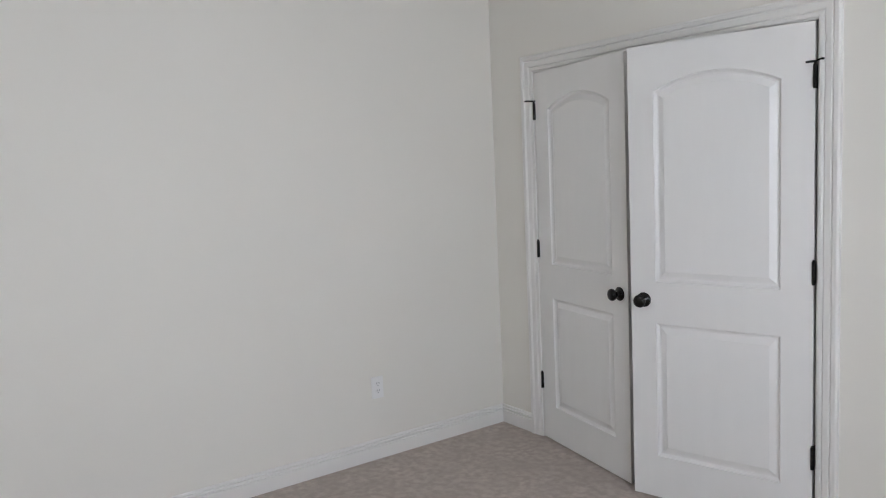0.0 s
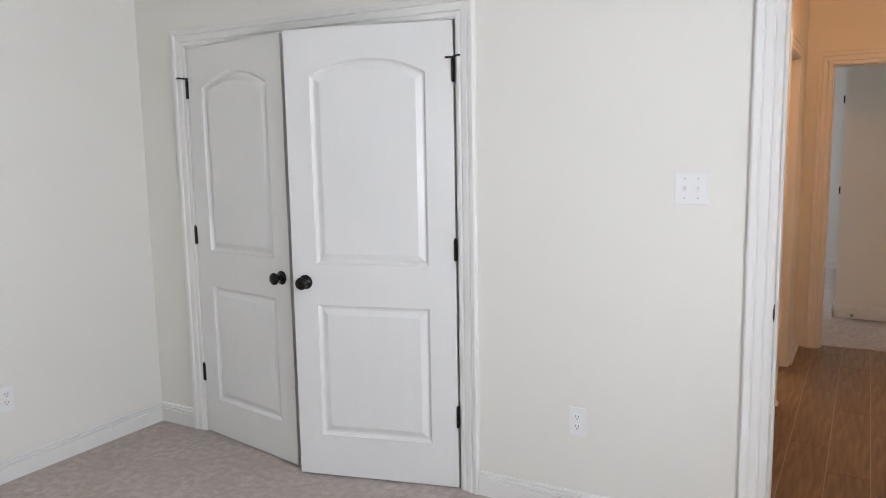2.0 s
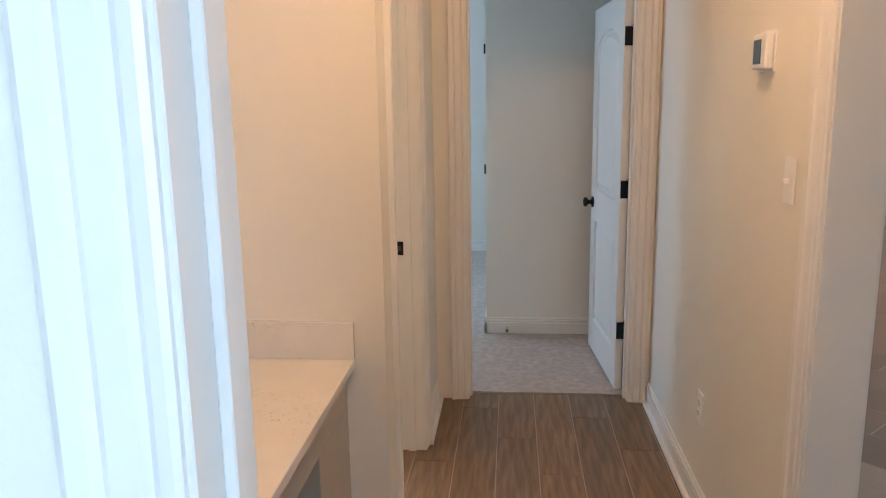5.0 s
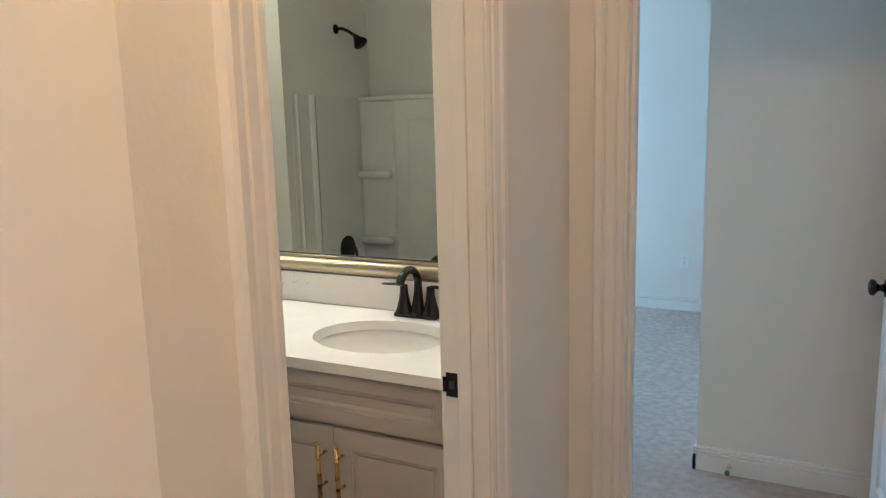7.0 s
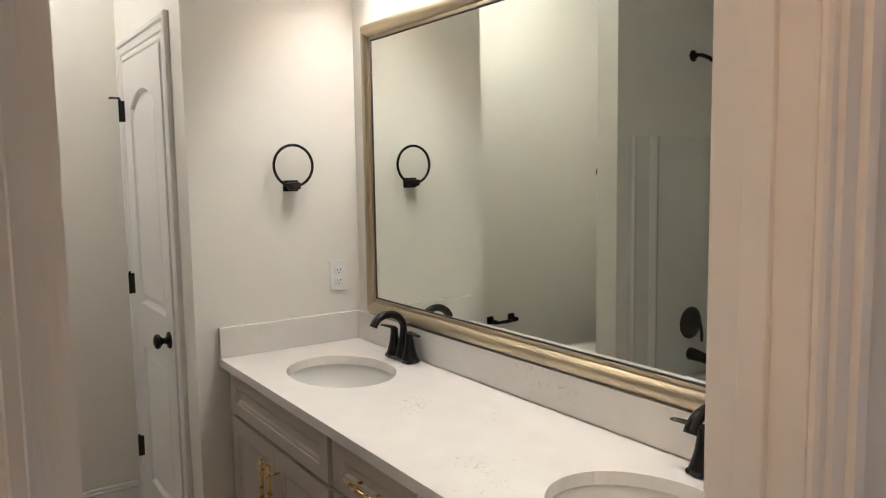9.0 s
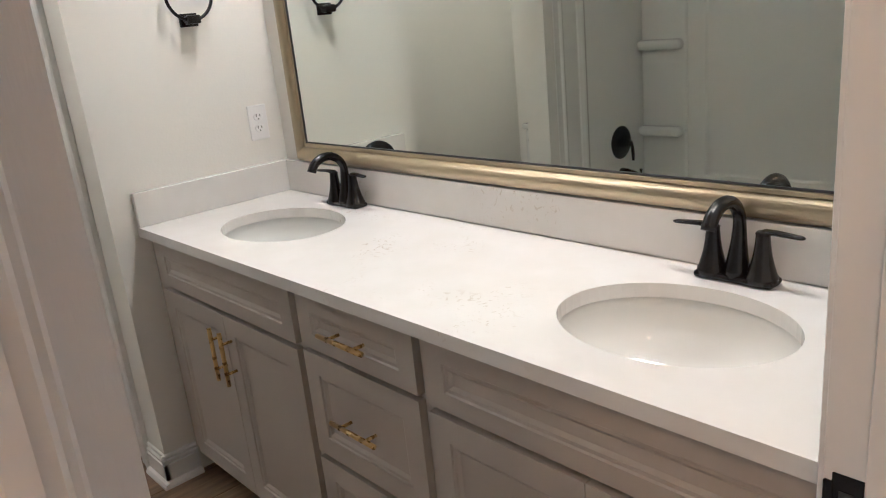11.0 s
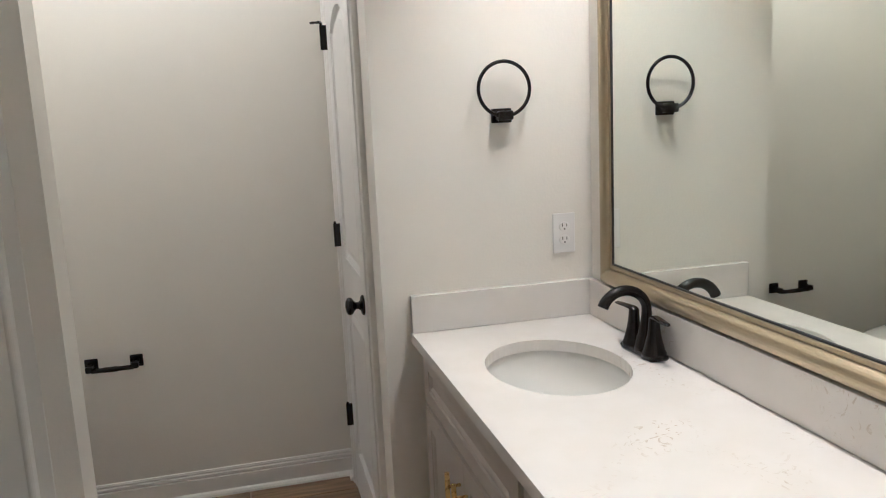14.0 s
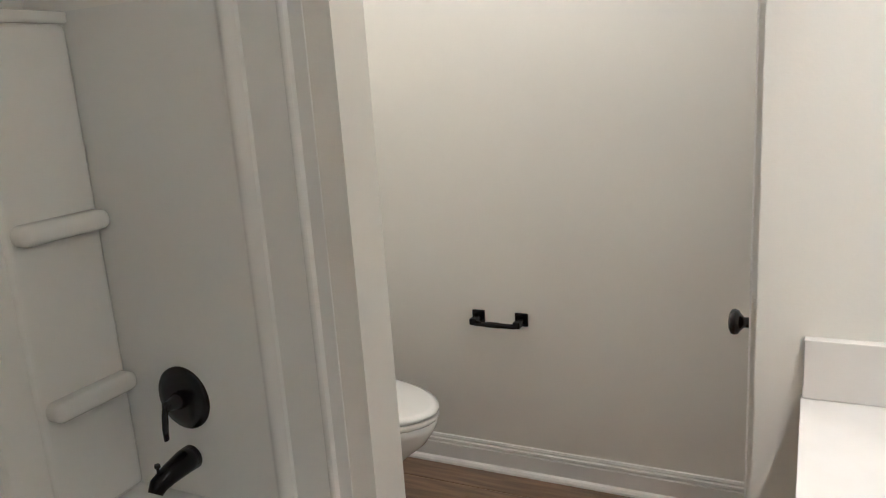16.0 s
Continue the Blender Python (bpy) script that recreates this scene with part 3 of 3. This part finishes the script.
def cabinet(x0, x1, label, kind, filler=0.0):
    e = thing("vanity_cabinet", label, "cabinet", "vanity cabinets")
    part("body", boxed(x0, CF + 0.02, 0.095, x1, MIR_Y - 0.003, 0.70), CABIN, e)
    bm = bmesh.new()
    for q in ((x0, 0.095, x0 + 0.022 + filler, 0.851), (x1 - 0.022, 0.095, x1, 0.851), (x0 + 0.022 + filler, 0.823, x1 - 0.022, 0.851), (x0 + 0.022 + filler, 0.095, x1 - 0.022, 0.12), (x0 + 0.022 + filler, 0.672, x1 - 0.022, 0.704)):
        box(bm, q[0], CF, q[1], q[2], CF + 0.02, q[3])
    part("face_frame", bm, CAB, e)
    part("toe_kick", boxed(x0, CF + 0.075, 0.0, x1, CF + 0.09, 0.095), CAB, e)
    a, b = x0 + filler + 0.014, x1 - 0.014
    if kind == "sink":
        front(e, "false_front", a, 0.706, b, 0.845)
        c = (a + b) / 2
        for p, q, hx in ((a, c - 0.0015, c - 0.030), (c + 0.0015, b, c + 0.030)):
            d = front(e, "cabinet_door", p, 0.108, q, 0.690)
            pull(d, pose(hx - p, 0, 0.690 - 0.108 - 0.115), 0.16)
    else:
        for z0, z1 in ((0.713, 0.845), (0.428, 0.700), (0.108, 0.412)):
            d = front(e, "drawer_front", a, z0, b, z1)
            pull(d, pose((b - a) / 2, 0, (z1 - z0) / 2, 0, 90, 0), 0.16)


cabinet(-2.343, -1.492, "greige painted vanity sink cabinet with two doors beside the wall", "sink", 0.055)
cabinet(-1.491, -1.048, "greige painted vanity cabinet with three drawers", "drawers")
cabinet(-1.047, -0.276, "greige painted vanity sink cabinet with two doors by the entry", "sink")

CT = 0.883
SINKS = [(-1.925, 5.884), (-0.657, 5.884)]
SA, SB = 0.213, 0.167


def countertop():
    e = thing("countertop", "white quartz vanity countertop with two undermount sink cutouts", "countertop")
    bm = bmesh.new()
    x0, x1, y0, y1 = RING_X + 0.001, BATH_E - 0.001, 5.616, MIR_Y - 0.001
    for z in (CT - 0.03, CT):
        o = [bm.verts.new((x, y, z)) for x, y in ((x0, y0), (x1, y0), (x1, y1), (x0, y1))]
        edges = [bm.edges.new((o[i], o[(i + 1) % 4])) for i in range(4)]
        rings = []
        for cx, cy in SINKS:
            r = [bm.verts.new((cx + SA * math.cos(k * math.pi / 24), cy + SB * math.sin(k * math.pi / 24), z)) for k in range(48)]
            edges += [bm.edges.new((r[i], r[(i + 1) % 48])) for i in range(48)]
            rings.append(r)
        bmesh.ops.triangle_fill(bm, edges=edges, use_beauty=True)
        if z < CT:
            low = [o] + rings
        else:
            for a, b in zip(low, [o] + rings):
                for i in range(len(a)):
                    bm.faces.new((a[i], a[(i + 1) % len(a)], b[(i + 1) % len(a)], b[i]))
    part("slab", bm, QUARTZ, e)
    part("back_splash", boxed(RING_X + 0.022, MIR_Y - 0.021, CT + 0.0005, x1, MIR_Y - 0.001, CT + 0.108, bevel=0.002), QUARTZ, e)
    part("side_splash", boxed(RING_X + 0.001, 5.618, CT + 0.0005, RING_X + 0.021, MIR_Y - 0.001, CT + 0.108, bevel=0.002), QUARTZ, e)


countertop()


def sink(cx, cy):
    e = thing("sink", "white oval undermount porcelain sink", "sink", "vanity sinks", m=pose(cx, cy, CT - 0.031))
    bm = bmesh.new()
    prof = [(1.06, 0.0), (1.0, -0.001), (0.99, -0.02), (0.95, -0.06), (0.84, -0.10), (0.62, -0.125), (0.30, -0.138), (0.10, -0.142)]
    rings = []
    for s, z in prof:
        rings.append([bm.verts.new(((SA + 0.008) * s * math.cos(k * math.pi / 24), (SB + 0.008) * s * math.sin(k * math.pi / 24), z)) for k in range(48)])
    for a, b in zip(rings, rings[1:]):
        for k in range(48):
            bm.faces.new((a[k], a[(k + 1) % 48], b[(k + 1) % 48], b[k]))
    bm.faces.new(rings[-1])
    part("bowl", bm, PORC, e, smooth=True)
    part("drain", lathe(bmesh.new(), [(0.022, -0.1415), (0.022, -0.138), (0.018, -0.1365), (0.014, -0.1355)], 20), BLACK, e, "black pop-up drain", True)


def faucet(cx, cy):
    e = thing("faucet", "oil-rubbed bronze two-handle arched faucet", "faucet", "vanity faucets", m=pose(cx, cy, CT))
    bm = bmesh.new()
    box(bm, -0.078, -0.026, 0, 0.078, 0.026, 0.014, bevel=0.007, seg=3)
    part("base", bm, BLACK, e, smooth=False)
    for s in (-1, 1):
        b = part("handle_body", lathe(bmesh.new(), [(0.0300, 0.004), (0.0295, 0.017), (0.0270, 0.021), (0.0225, 0.036), (0.0175, 0.056), (0.0145, 0.076), (0.0130, 0.093), (0.0125, 0.101), (0.0100, 0.104)], 22, pose(s * 0.049, 0, 0)), BLACK, e, smooth=True)
        part("lever", tube(bmesh.new(), [(s * 0.038, 0.002, 0.099), (s * 0.052, 0, 0.103), (s * 0.074, -0.003, 0.1045), (s * 0.098, -0.006, 0.104), (s * 0.120, -0.008, 0.1035), (s * 0.127, -0.0085, 0.103)], [0.0036, 0.0055, 0.0048, 0.0042, 0.0038, 0.0020], 14, 2.3), BLACK, b, smooth=True)
    pts = [(0, 0.0, 0.006), (0, 0.001, 0.022), (0, 0.004, 0.05), (0, 0.007, 0.08), (0, 0.008, 0.105)]
    rad = [0.0265, 0.0235, 0.0185, 0.0145, 0.0125]
    for k in range(1, 17):
        a = math.pi * 0.90 * k / 16
        pts.append((0, 0.008 - 0.060 * (1 - math.cos(a)), 0.110 + 0.054 * math.sin(a)))
        rad.append(0.0118 + 0.00012 * k)
    part("spout", tube(bmesh.new(), pts, rad, 18), BLACK, e, smooth=True)
    part("lift_rod", lathe(bmesh.new(), [(0.003, 0.01), (0.003, 0.05), (0.005, 0.053), (0.004, 0.060)], 10, pose(0, 0.024, 0)), BLACK, e)


for sx, sy in SINKS:
    sink(sx, sy)
    faucet(sx, 6.116)

# ---- mirror ----
mi = thing("mirror", "large rectangular mirror in a champagne gold moulded frame", "mirror")
MX0, MX1, MZ0, MZ1 = -2.175, -0.365, 1.058, 1.993
FR = [(0, 0.002), (0, 0.018), (0.003, 0.021), (0.011, 0.021), (0.013, 0.019)] + [(0.036 - 0.022 * math.cos(math.pi * k / 12), 0.019 + 0.017 * math.sin(math.pi * k / 12)) for k in range(13)] + [(0.062, 0.017), (0.062, 0.002)]
part("frame", ribbon(bmesh.new(), [(MX0, MZ0), (MX0, MZ1), (MX1, MZ1), (MX1, MZ0)], FR, to_wall("x", MIR_Y, -1), True), CHAMP, mi, "champagne gold moulded frame")
part("inner_lip", ribbon(bmesh.new(), [(MX0 + 0.004, MZ0 + 0.004), (MX0 + 0.004, MZ1 - 0.004), (MX1 - 0.004, MZ1 - 0.004), (MX1 - 0.004, MZ0 + 0.004)], [(0, 0.017), (0, 0.0205), (0.0045, 0.0205), (0.0045, 0.017)], to_wall("x", MIR_Y, -1), True), SLOT, mi, "thin dark inner lip")
part("glass", boxed(MX0 - 0.002, MIR_Y - 0.018, MZ0 - 0.002, MX1 + 0.002, MIR_Y - 0.012, MZ1 + 0.002), MIRROR, mi)

# ---- vanity lights above the mirror ----
for cx in (-1.90, -0.68):
    e = thing("vanity_light", "bronze three-light vanity bar above the mirror", "wall lamp", "vanity lights", m=pose(cx, MIR_Y, 2.50))
    part("back_plate", boxed(-0.09, -0.02, -0.05, 0.09, 0, 0.05, bevel=0.004), BLACK, e)
    part("bar", tube(bmesh.new(), [(-0.19, -0.06, 0), (0.19, -0.06, 0)], 0.009, 10), BLACK, e)
    part("stem", tube(bmesh.new(), [(0, -0.01, 0), (0, -0.06, 0)], 0.008, 10), BLACK, e)
    for x in (-0.15, 0, 0.15):
        a = part("arm", tube(bmesh.new(), [(x, -0.06, 0), (x, -0.11, 0.0), (x, -0.12, -0.03)], 0.007, 8), BLACK, e)
        bm = bmesh.new()
        rr = [(0.025, -0.035), (0.030, -0.05), (0.042, -0.10), (0.055, -0.155)]
        rings = [[bm.verts.new((x + r * math.cos(k * math.pi / 12), -0.12 + r * math.sin(k * math.pi / 12), z)) for k in range(24)] for r, z in rr]
        for p, q in zip(rings, rings[1:]):
            for k in range(24):
                bm.faces.new((p[k], p[(k + 1) % 24], q[(k + 1) % 24], q[k]))
        part("shade", bm, SHADE, a, "frosted glass bell shade", True)

# ---- towel ring, paper holder, robe hook ----
tr = thing("towel_ring", "black towel ring on a square mount", "towel ring", m=pose(RING_X, 5.906, 1.479))
part("mount", boxed(0, -0.029, -0.020, 0.012, 0.029, 0.020, bevel=0.003), BLACK, tr)
part("post", boxed(0.010, -0.022, -0.013, 0.050, 0.022, 0.013, bevel=0.004), BLACK, tr)
part("ring", tube(bmesh.new(), [(0.038, 0.074 * math.sin(k * math.pi / 24), 0.072 - 0.074 * math.cos(k * math.pi / 24)) for k in range(49)], 0.0052, 10), BLACK, tr, smooth=True)
tp = thing("paper_holder", "black toilet paper holder with two square posts", "paper holder", m=pose(WEST_X, 4.635, 0.602))
for y in (-0.082, 0.082):
    part("mount", boxed(0, y - 0.024, -0.020, 0.010, y + 0.024, 0.028, bevel=0.003), BLACK, tp)
    part("post", boxed(0.008, y - 0.013, -0.012, 0.065, y + 0.013, 0.012, bevel=0.004), BLACK, tp)
part("roller", lathe(bmesh.new(), [(0.009, -0.075), (0.009, -0.02), (0.0105, -0.018), (0.0105, 0.03), (0.009, 0.032), (0.009, 0.075)], 14, pose(0.058, 0, -0.006, 90)), BLACK, tp, smooth=True)
rh = thing("robe_hook", "small black robe hook on the shower wall", "hook", m=pose(SHW_X0, 4.650, 1.50))
part("mount", boxed(-0.010, -0.018, -0.018, 0, 0.018, 0.018, bevel=0.003), BLACK, rh)
part("peg", boxed(-0.060, -0.008, -0.010, -0.008, 0.008, 0.010, bevel=0.003), BLACK, rh)
part("tip", boxed(-0.066, -0.010, -0.012, -0.058, 0.010, 0.022, bevel=0.003), BLACK, rh)

# ---- tub, surround and shower fittings ----
TUBX0, TUBX1, TUBY0, TUBY1, RIM = SHW_X1 + 0.002, -0.872, SOUTH_Y + 0.002, 4.655, 0.40
tb = thing("bathtub", "white acrylic alcove bathtub", "bathtub")
bm = bmesh.new()


def rounded(x0, y0, x1, y1, r, z, n=6):
    out = []
    for cx, cy, a0 in ((x1 - r, y1 - r, 0), (x0 + r, y1 - r, 90), (x0 + r, y0 + r, 180), (x1 - r, y0 + r, 270)):
        for k in range(n + 1):
            a = radians(a0 + 90 * k / n)
            out.append((cx + r * math.cos(a), cy + r * math.sin(a), z))
    return out


rings = [[bm.verts.new(p) for p in rounded(TUBX0 + a, TUBY0 + a, TUBX1 - a, TUBY1 - b, r, z)] for a, b, r, z in (
    (0, 0, 0.004, 0.0), (0, 0, 0.004, RIM - 0.02), (0.004, 0.006, 0.006, RIM - 0.004), (0.012, 0.016, 0.01, RIM), (0.05, 0.08, 0.10, RIM), (0.065, 0.095, 0.10, RIM - 0.012), (0.10, 0.13, 0.12, 0.12), (0.16, 0.19, 0.10, 0.07))]
for a, b in zip(rings, rings[1:]):
    for k in range(len(a)):
        bm.faces.new((a[k], a[(k + 1) % len(a)], b[(k + 1) % len(a)], b[k]))
bm.faces.new(rings[-1])
part("basin", bm, FIBRE, tb, smooth=True)
su = thing("tub_surround", "white acrylic tub surround with moulded corner shelves", "shower surround")


def extruded(pts, z0, z1):
    bm = bmesh.new()
    a, b = ([bm.verts.new((x, y, z)) for x, y in pts] for z in (z0, z1))
    for k in range(len(pts)):
        bm.faces.new((a[k], a[(k + 1) % len(pts)], b[(k + 1) % len(pts)], b[k]))
    bm.faces.new(a), bm.faces.new(b)
    return bm


SX, SZ0, SZ1 = SHW_X1 + 0.015, RIM + 0.001, 1.68
side = [(SX, 3.815), (SX, 4.427)] + [(SX + 0.013 * math.sin(math.pi * k / 12) ** 1.5, 4.427 + 0.062 * k / 12) for k in range(1, 12)] + [(SX - 0.006, 4.489), (SX - 0.006, 4.590)] + [(SX - 0.006 + 0.005 * math.sin(math.pi * k / 6), 4.590 + 0.022 * k / 6) for k in range(1, 6)] + [(SX - 0.012, 4.615), (SX - 0.012, 4.650), (SHW_X1 + 0.001, 4.652), (SHW_X1 + 0.001, 3.815)]
part("side_panel", extruded(side, SZ0, SZ1), FIBRE, su)
part("side_panel", extruded([(TUBX0 + TUBX1 - x, y) for x, y in side], SZ0, SZ1), FIBRE, su)
part("back_panel", panelled(1.43, SZ1 - SZ0, 0.02, [rect(0.36, 0.10, 1.07, SZ1 - SZ0 - 0.15)], [(0.008, 0.006), (0.014, 0.008)], False), FIBRE, su, m=pose(-0.888, 3.947, SZ0, 0, 0, 180))
for x0, x1 in ((SX, SX + 0.27), (-0.884 - 0.27, -0.884)):
    bm = bmesh.new()
    box(bm, x0 - 0.002, 3.902, SZ0, x1, 3.957, SZ1 - 0.028, bevel=0.02, seg=4)
    col = part("corner_column", bm, FIBRE, su)
    for z in (0.748, 1.192):
        bm = bmesh.new()
        box(bm, x0 - 0.001, 3.912, z - 0.052, x1 - 0.02, 4.005, z, bevel=0.022, seg=4)
        part("shelf", bm, FIBRE, col, "moulded shelf with a rounded lip", True)
part("top_band", boxed(SX, 3.934, SZ1 - 0.03, -0.884, 3.967, SZ1, bevel=0.008), FIBRE, su)
va = thing("shower_valve", "bronze round shower valve with a lever", "shower valve", m=pose(SX, 4.158, 0.688, 0, 90, 0))
part("plate", lathe(bmesh.new(), [(0.087, 0), (0.087, 0.004), (0.081, 0.009), (0.06, 0.012), (0.03, 0.014)], 40), BLACK, va, smooth=True)
part("hub", lathe(bmesh.new(), [(0.026, 0.010), (0.022, 0.03), (0.014, 0.055), (0.013, 0.066)], 20), BLACK, va, smooth=True)
part("lever", tube(bmesh.new(), [(-0.006, 0, 0.062), (0.02, -0.006, 0.066), (0.06, -0.012, 0.066), (0.095, -0.016, 0.064)], [0.011, 0.010, 0.010, 0.008], 12, 0.6), BLACK, va, smooth=True)
sp = thing("tub_spout", "bronze tub spout with a diverter knob", "tub spout", m=pose(SX, 4.155, 0.517))
part("body", tube(bmesh.new(), [(0, 0, 0), (0.03, 0, 0.0), (0.09, 0, -0.008), (0.125, 0, -0.018), (0.138, 0, -0.034)], [0.034, 0.033, 0.027, 0.024, 0.019], 20), BLACK, sp, smooth=True)
part("diverter", lathe(bmesh.new(), [(0.004, 0.0), (0.004, 0.026), (0.008, 0.03), (0.007, 0.038)], 12, pose(0.118, 0, 0)), BLACK, sp)
sh = thing("wall_shower", "bronze shower head on a bent arm", "shower head", m=pose(SHW_X1, 4.156, 2.10))
part("flange", lathe(bmesh.new(), [(0.03, 0), (0.03, 0.004), (0.016, 0.012)], 20, pose(0, 0, 0, 0, 90, 0)), BLACK, sh, smooth=True)
part("arm", tube(bmesh.new(), [(0, 0, 0), (0.05, 0, 0.0), (0.10, 0, -0.022), (0.15, 0, -0.058)], 0.0105, 12), BLACK, sh, smooth=True)
part("head", lathe(bmesh.new(), [(0.013, -0.02), (0.018, 0.0), (0.036, 0.03), (0.046, 0.045), (0.046, 0.056), (0.040, 0.060)], 24, pose(0.152, 0, -0.062, 0, 140, 0)), BLACK, sh, smooth=True)

# ---- toilet ----
to = thing("toilet", "white porcelain toilet with a closed lid", "toilet", m=pose(-2.925, SOUTH_Y + 0.018, 0))


def egg(w, y0, y1, z, n=32, long=1.085):
    """A ring that is squarer behind and rounder in front."""
    out = []
    y1 = y0 + (y1 - y0) * long
    for k in range(n):
        a = 2 * math.pi * k / n
        c, s = math.cos(a), math.sin(a)
        wide = w * (1 - 0.12 * max(0, s))
        out.append((wide * c, (y0 + y1) / 2 + (y1 - y0) / 2 * s, z))
    return out


def loft(rows):
    bm = bmesh.new()
    rr = [[bm.verts.new(p) for p in r] for r in rows]
    for a, b in zip(rr, rr[1:]):
        for k in range(len(a)):
            bm.faces.new((a[k], a[(k + 1) % len(a)], b[(k + 1) % len(a)], b[k]))
    bm.faces.new(rr[0]), bm.faces.new(rr[-1])
    return bm


part("bowl", loft([egg(0.11, 0.14, 0.56, 0.0), egg(0.105, 0.15, 0.54, 0.03), egg(0.095, 0.16, 0.52, 0.12), egg(0.12, 0.17, 0.58, 0.22), egg(0.165, 0.19, 0.68, 0.31), egg(0.185, 0.20, 0.715, 0.365), egg(0.187, 0.20, 0.72, 0.395)]), PORC, to, smooth=True)
part("seat", loft([egg(0.186, 0.21, 0.722, 0.398), egg(0.19, 0.205, 0.727, 0.404), egg(0.19, 0.205, 0.727, 0.412), egg(0.186, 0.21, 0.722, 0.417)]), PORC, to, smooth=True)
part("lid", loft([egg(0.185, 0.20, 0.722, 0.420), egg(0.191, 0.195, 0.728, 0.425), egg(0.190, 0.195, 0.727, 0.436), egg(0.175, 0.21, 0.705, 0.443), egg(0.10, 0.30, 0.60, 0.447)]), PORC, to, smooth=True)
part("tank", boxed(-0.20, 0.012, 0.36, 0.20, 0.20, 0.70, bevel=0.02, seg=3), PORC, to)
part("tank_lid", boxed(-0.21, 0.006, 0.702, 0.21, 0.212, 0.735, bevel=0.01, seg=3), PORC, to)
part("flush_handle", tube(bmesh.new(), [(-0.15, 0.20, 0.64), (-0.15, 0.222, 0.64), (-0.09, 0.226, 0.632)], 0.006, 8), STEEL, to)

rl = thing("recessed_light", "round recessed ceiling light by the toilet", "ceiling light", m=pose(-2.92, 4.80, H))
part("trim_ring", lathe(bmesh.new(), [(0.095, -0.004), (0.095, 0.0)], 28), TRIM, rl)
part("lens", lathe(bmesh.new(), [(0.070, -0.008), (0.072, -0.003)], 28), SHADE, rl, "frosted lit lens")

# ---- hall lamp and great room ----
hl = thing("ceiling_light", "round flush ceiling light in the hall", "ceiling light", m=pose(0.40, 4.05, H))
part("pan", lathe(bmesh.new(), [(0.15, -0.025), (0.15, 0.0)], 28), BLACK, hl)
part("shade", lathe(bmesh.new(), [(0.02, -0.085), (0.09, -0.072), (0.13, -0.05), (0.14, -0.025)], 28), SHADE, hl, "frosted glass bowl", True)
ch = thing("chandelier", "bronze chandelier with lit bell shades", "chandelier", m=pose(2.32, 9.0, 0))
part("rod", tube(bmesh.new(), [(0, 0, 2.9), (0, 0, 1.66)], 0.010, 10), BLACK, ch)
part("hub", lathe(bmesh.new(), [(0.01, 1.62), (0.03, 1.66), (0.02, 1.72), (0.012, 1.76)], 14), BLACK, ch)
for k in range(5):
    a = 2 * math.pi * k / 5 + 0.3
    c, s = math.cos(a), math.sin(a)
    am = part("arm", tube(bmesh.new(), [(0.02 * c, 0.02 * s, 1.68), (0.10 * c, 0.10 * s, 1.63), (0.20 * c, 0.20 * s, 1.67), (0.22 * c, 0.22 * s, 1.76)], 0.007, 8), BLACK, ch)
    part("shade", lathe(bmesh.new(), [(0.025, 1.76), (0.05, 1.80), (0.06, 1.86), (0.085, 1.91)], 20, pose(0.22 * c, 0.22 * s, 0)), SHADE, am, "lit bell shade", True)

# ---- floor planks ----
fl = bpy.data.objects["floor"]
PW, PL, G = 0.1775, 0.91, 0.0035


def plank_mesh(w, l, mat):
    return mesh_of(boxed(-w / 2, -l / 2, -0.008, w / 2, l / 2, 0.0, bevel=0.0012, seg=1), "plank", mat)


FULL = plank_mesh(PW - G, PL - G, TILE)


def planks(x0, y0, x1, y1):
    i0, i1 = math.floor((x0 - 0.157) / PW), math.ceil((x1 - 0.157) / PW)
    for i in range(i0, i1):
        a, b = max(x0, 0.157 + i * PW), min(x1, 0.157 + (i + 1) * PW)
        if b - a < 0.012:
            continue
        off = 4.77 - 0.335 * i
        j0, j1 = math.floor((y0 - off) / PL), math.ceil((y1 - off) / PL)
        for j in range(j0, j1):
            c, d = max(y0, off + j * PL), min(y1, off + (j + 1) * PL)
            if d - c < 0.012:
                continue
            whole = b - a > PW - 1e-4 and d - c > PL - 1e-4
            me = FULL if whole else plank_mesh(b - a - G, d - c - G, TILE)
            part("plank", me, TILE, fl, m=pose((a + b) / 2, (c + d) / 2, 0))


planks(BATH_E + 0.001, BED_Y0 + 0.056, HALL_R0, 6.214)
planks(WEST_X, SOUTH_Y, BATH_E, 5.76)
planks(NICHE_X, 3.15, BATH_E, NICHE_Y)
planks(HALL_R0, 3.12, HALL_R1, 4.18)
planks(HALL_R1, BED_Y1, 2.0, 5.2)
DG = plank_mesh(0.30 - 0.006, 0.60 - 0.006, TILE_G)
r45 = Matrix.Rotation(radians(45), 4, "Z")
for i in range(-16, 22):
    for j in range(-8, 26):
        q = r45 @ Vector((i * 0.30, j * 0.60 + (0.3 if i % 2 else 0), 0))
        x, y = q.x + 3.0, q.y + 4.0
        if 1.46 < x < 5.5 and 3.5 < y < 13.4 and (x > 2.15 or y > 5.35):
            part("tile", DG, TILE_G, fl, m=pose(x, y, -0.0006, 0, 0, 45))
structure("floor_great_room", boxed(1.03, BED_Y1, -0.0021, 6.0, 13.8, -0.0016), GROUT, "grey grout between diagonal tiles", "floor")
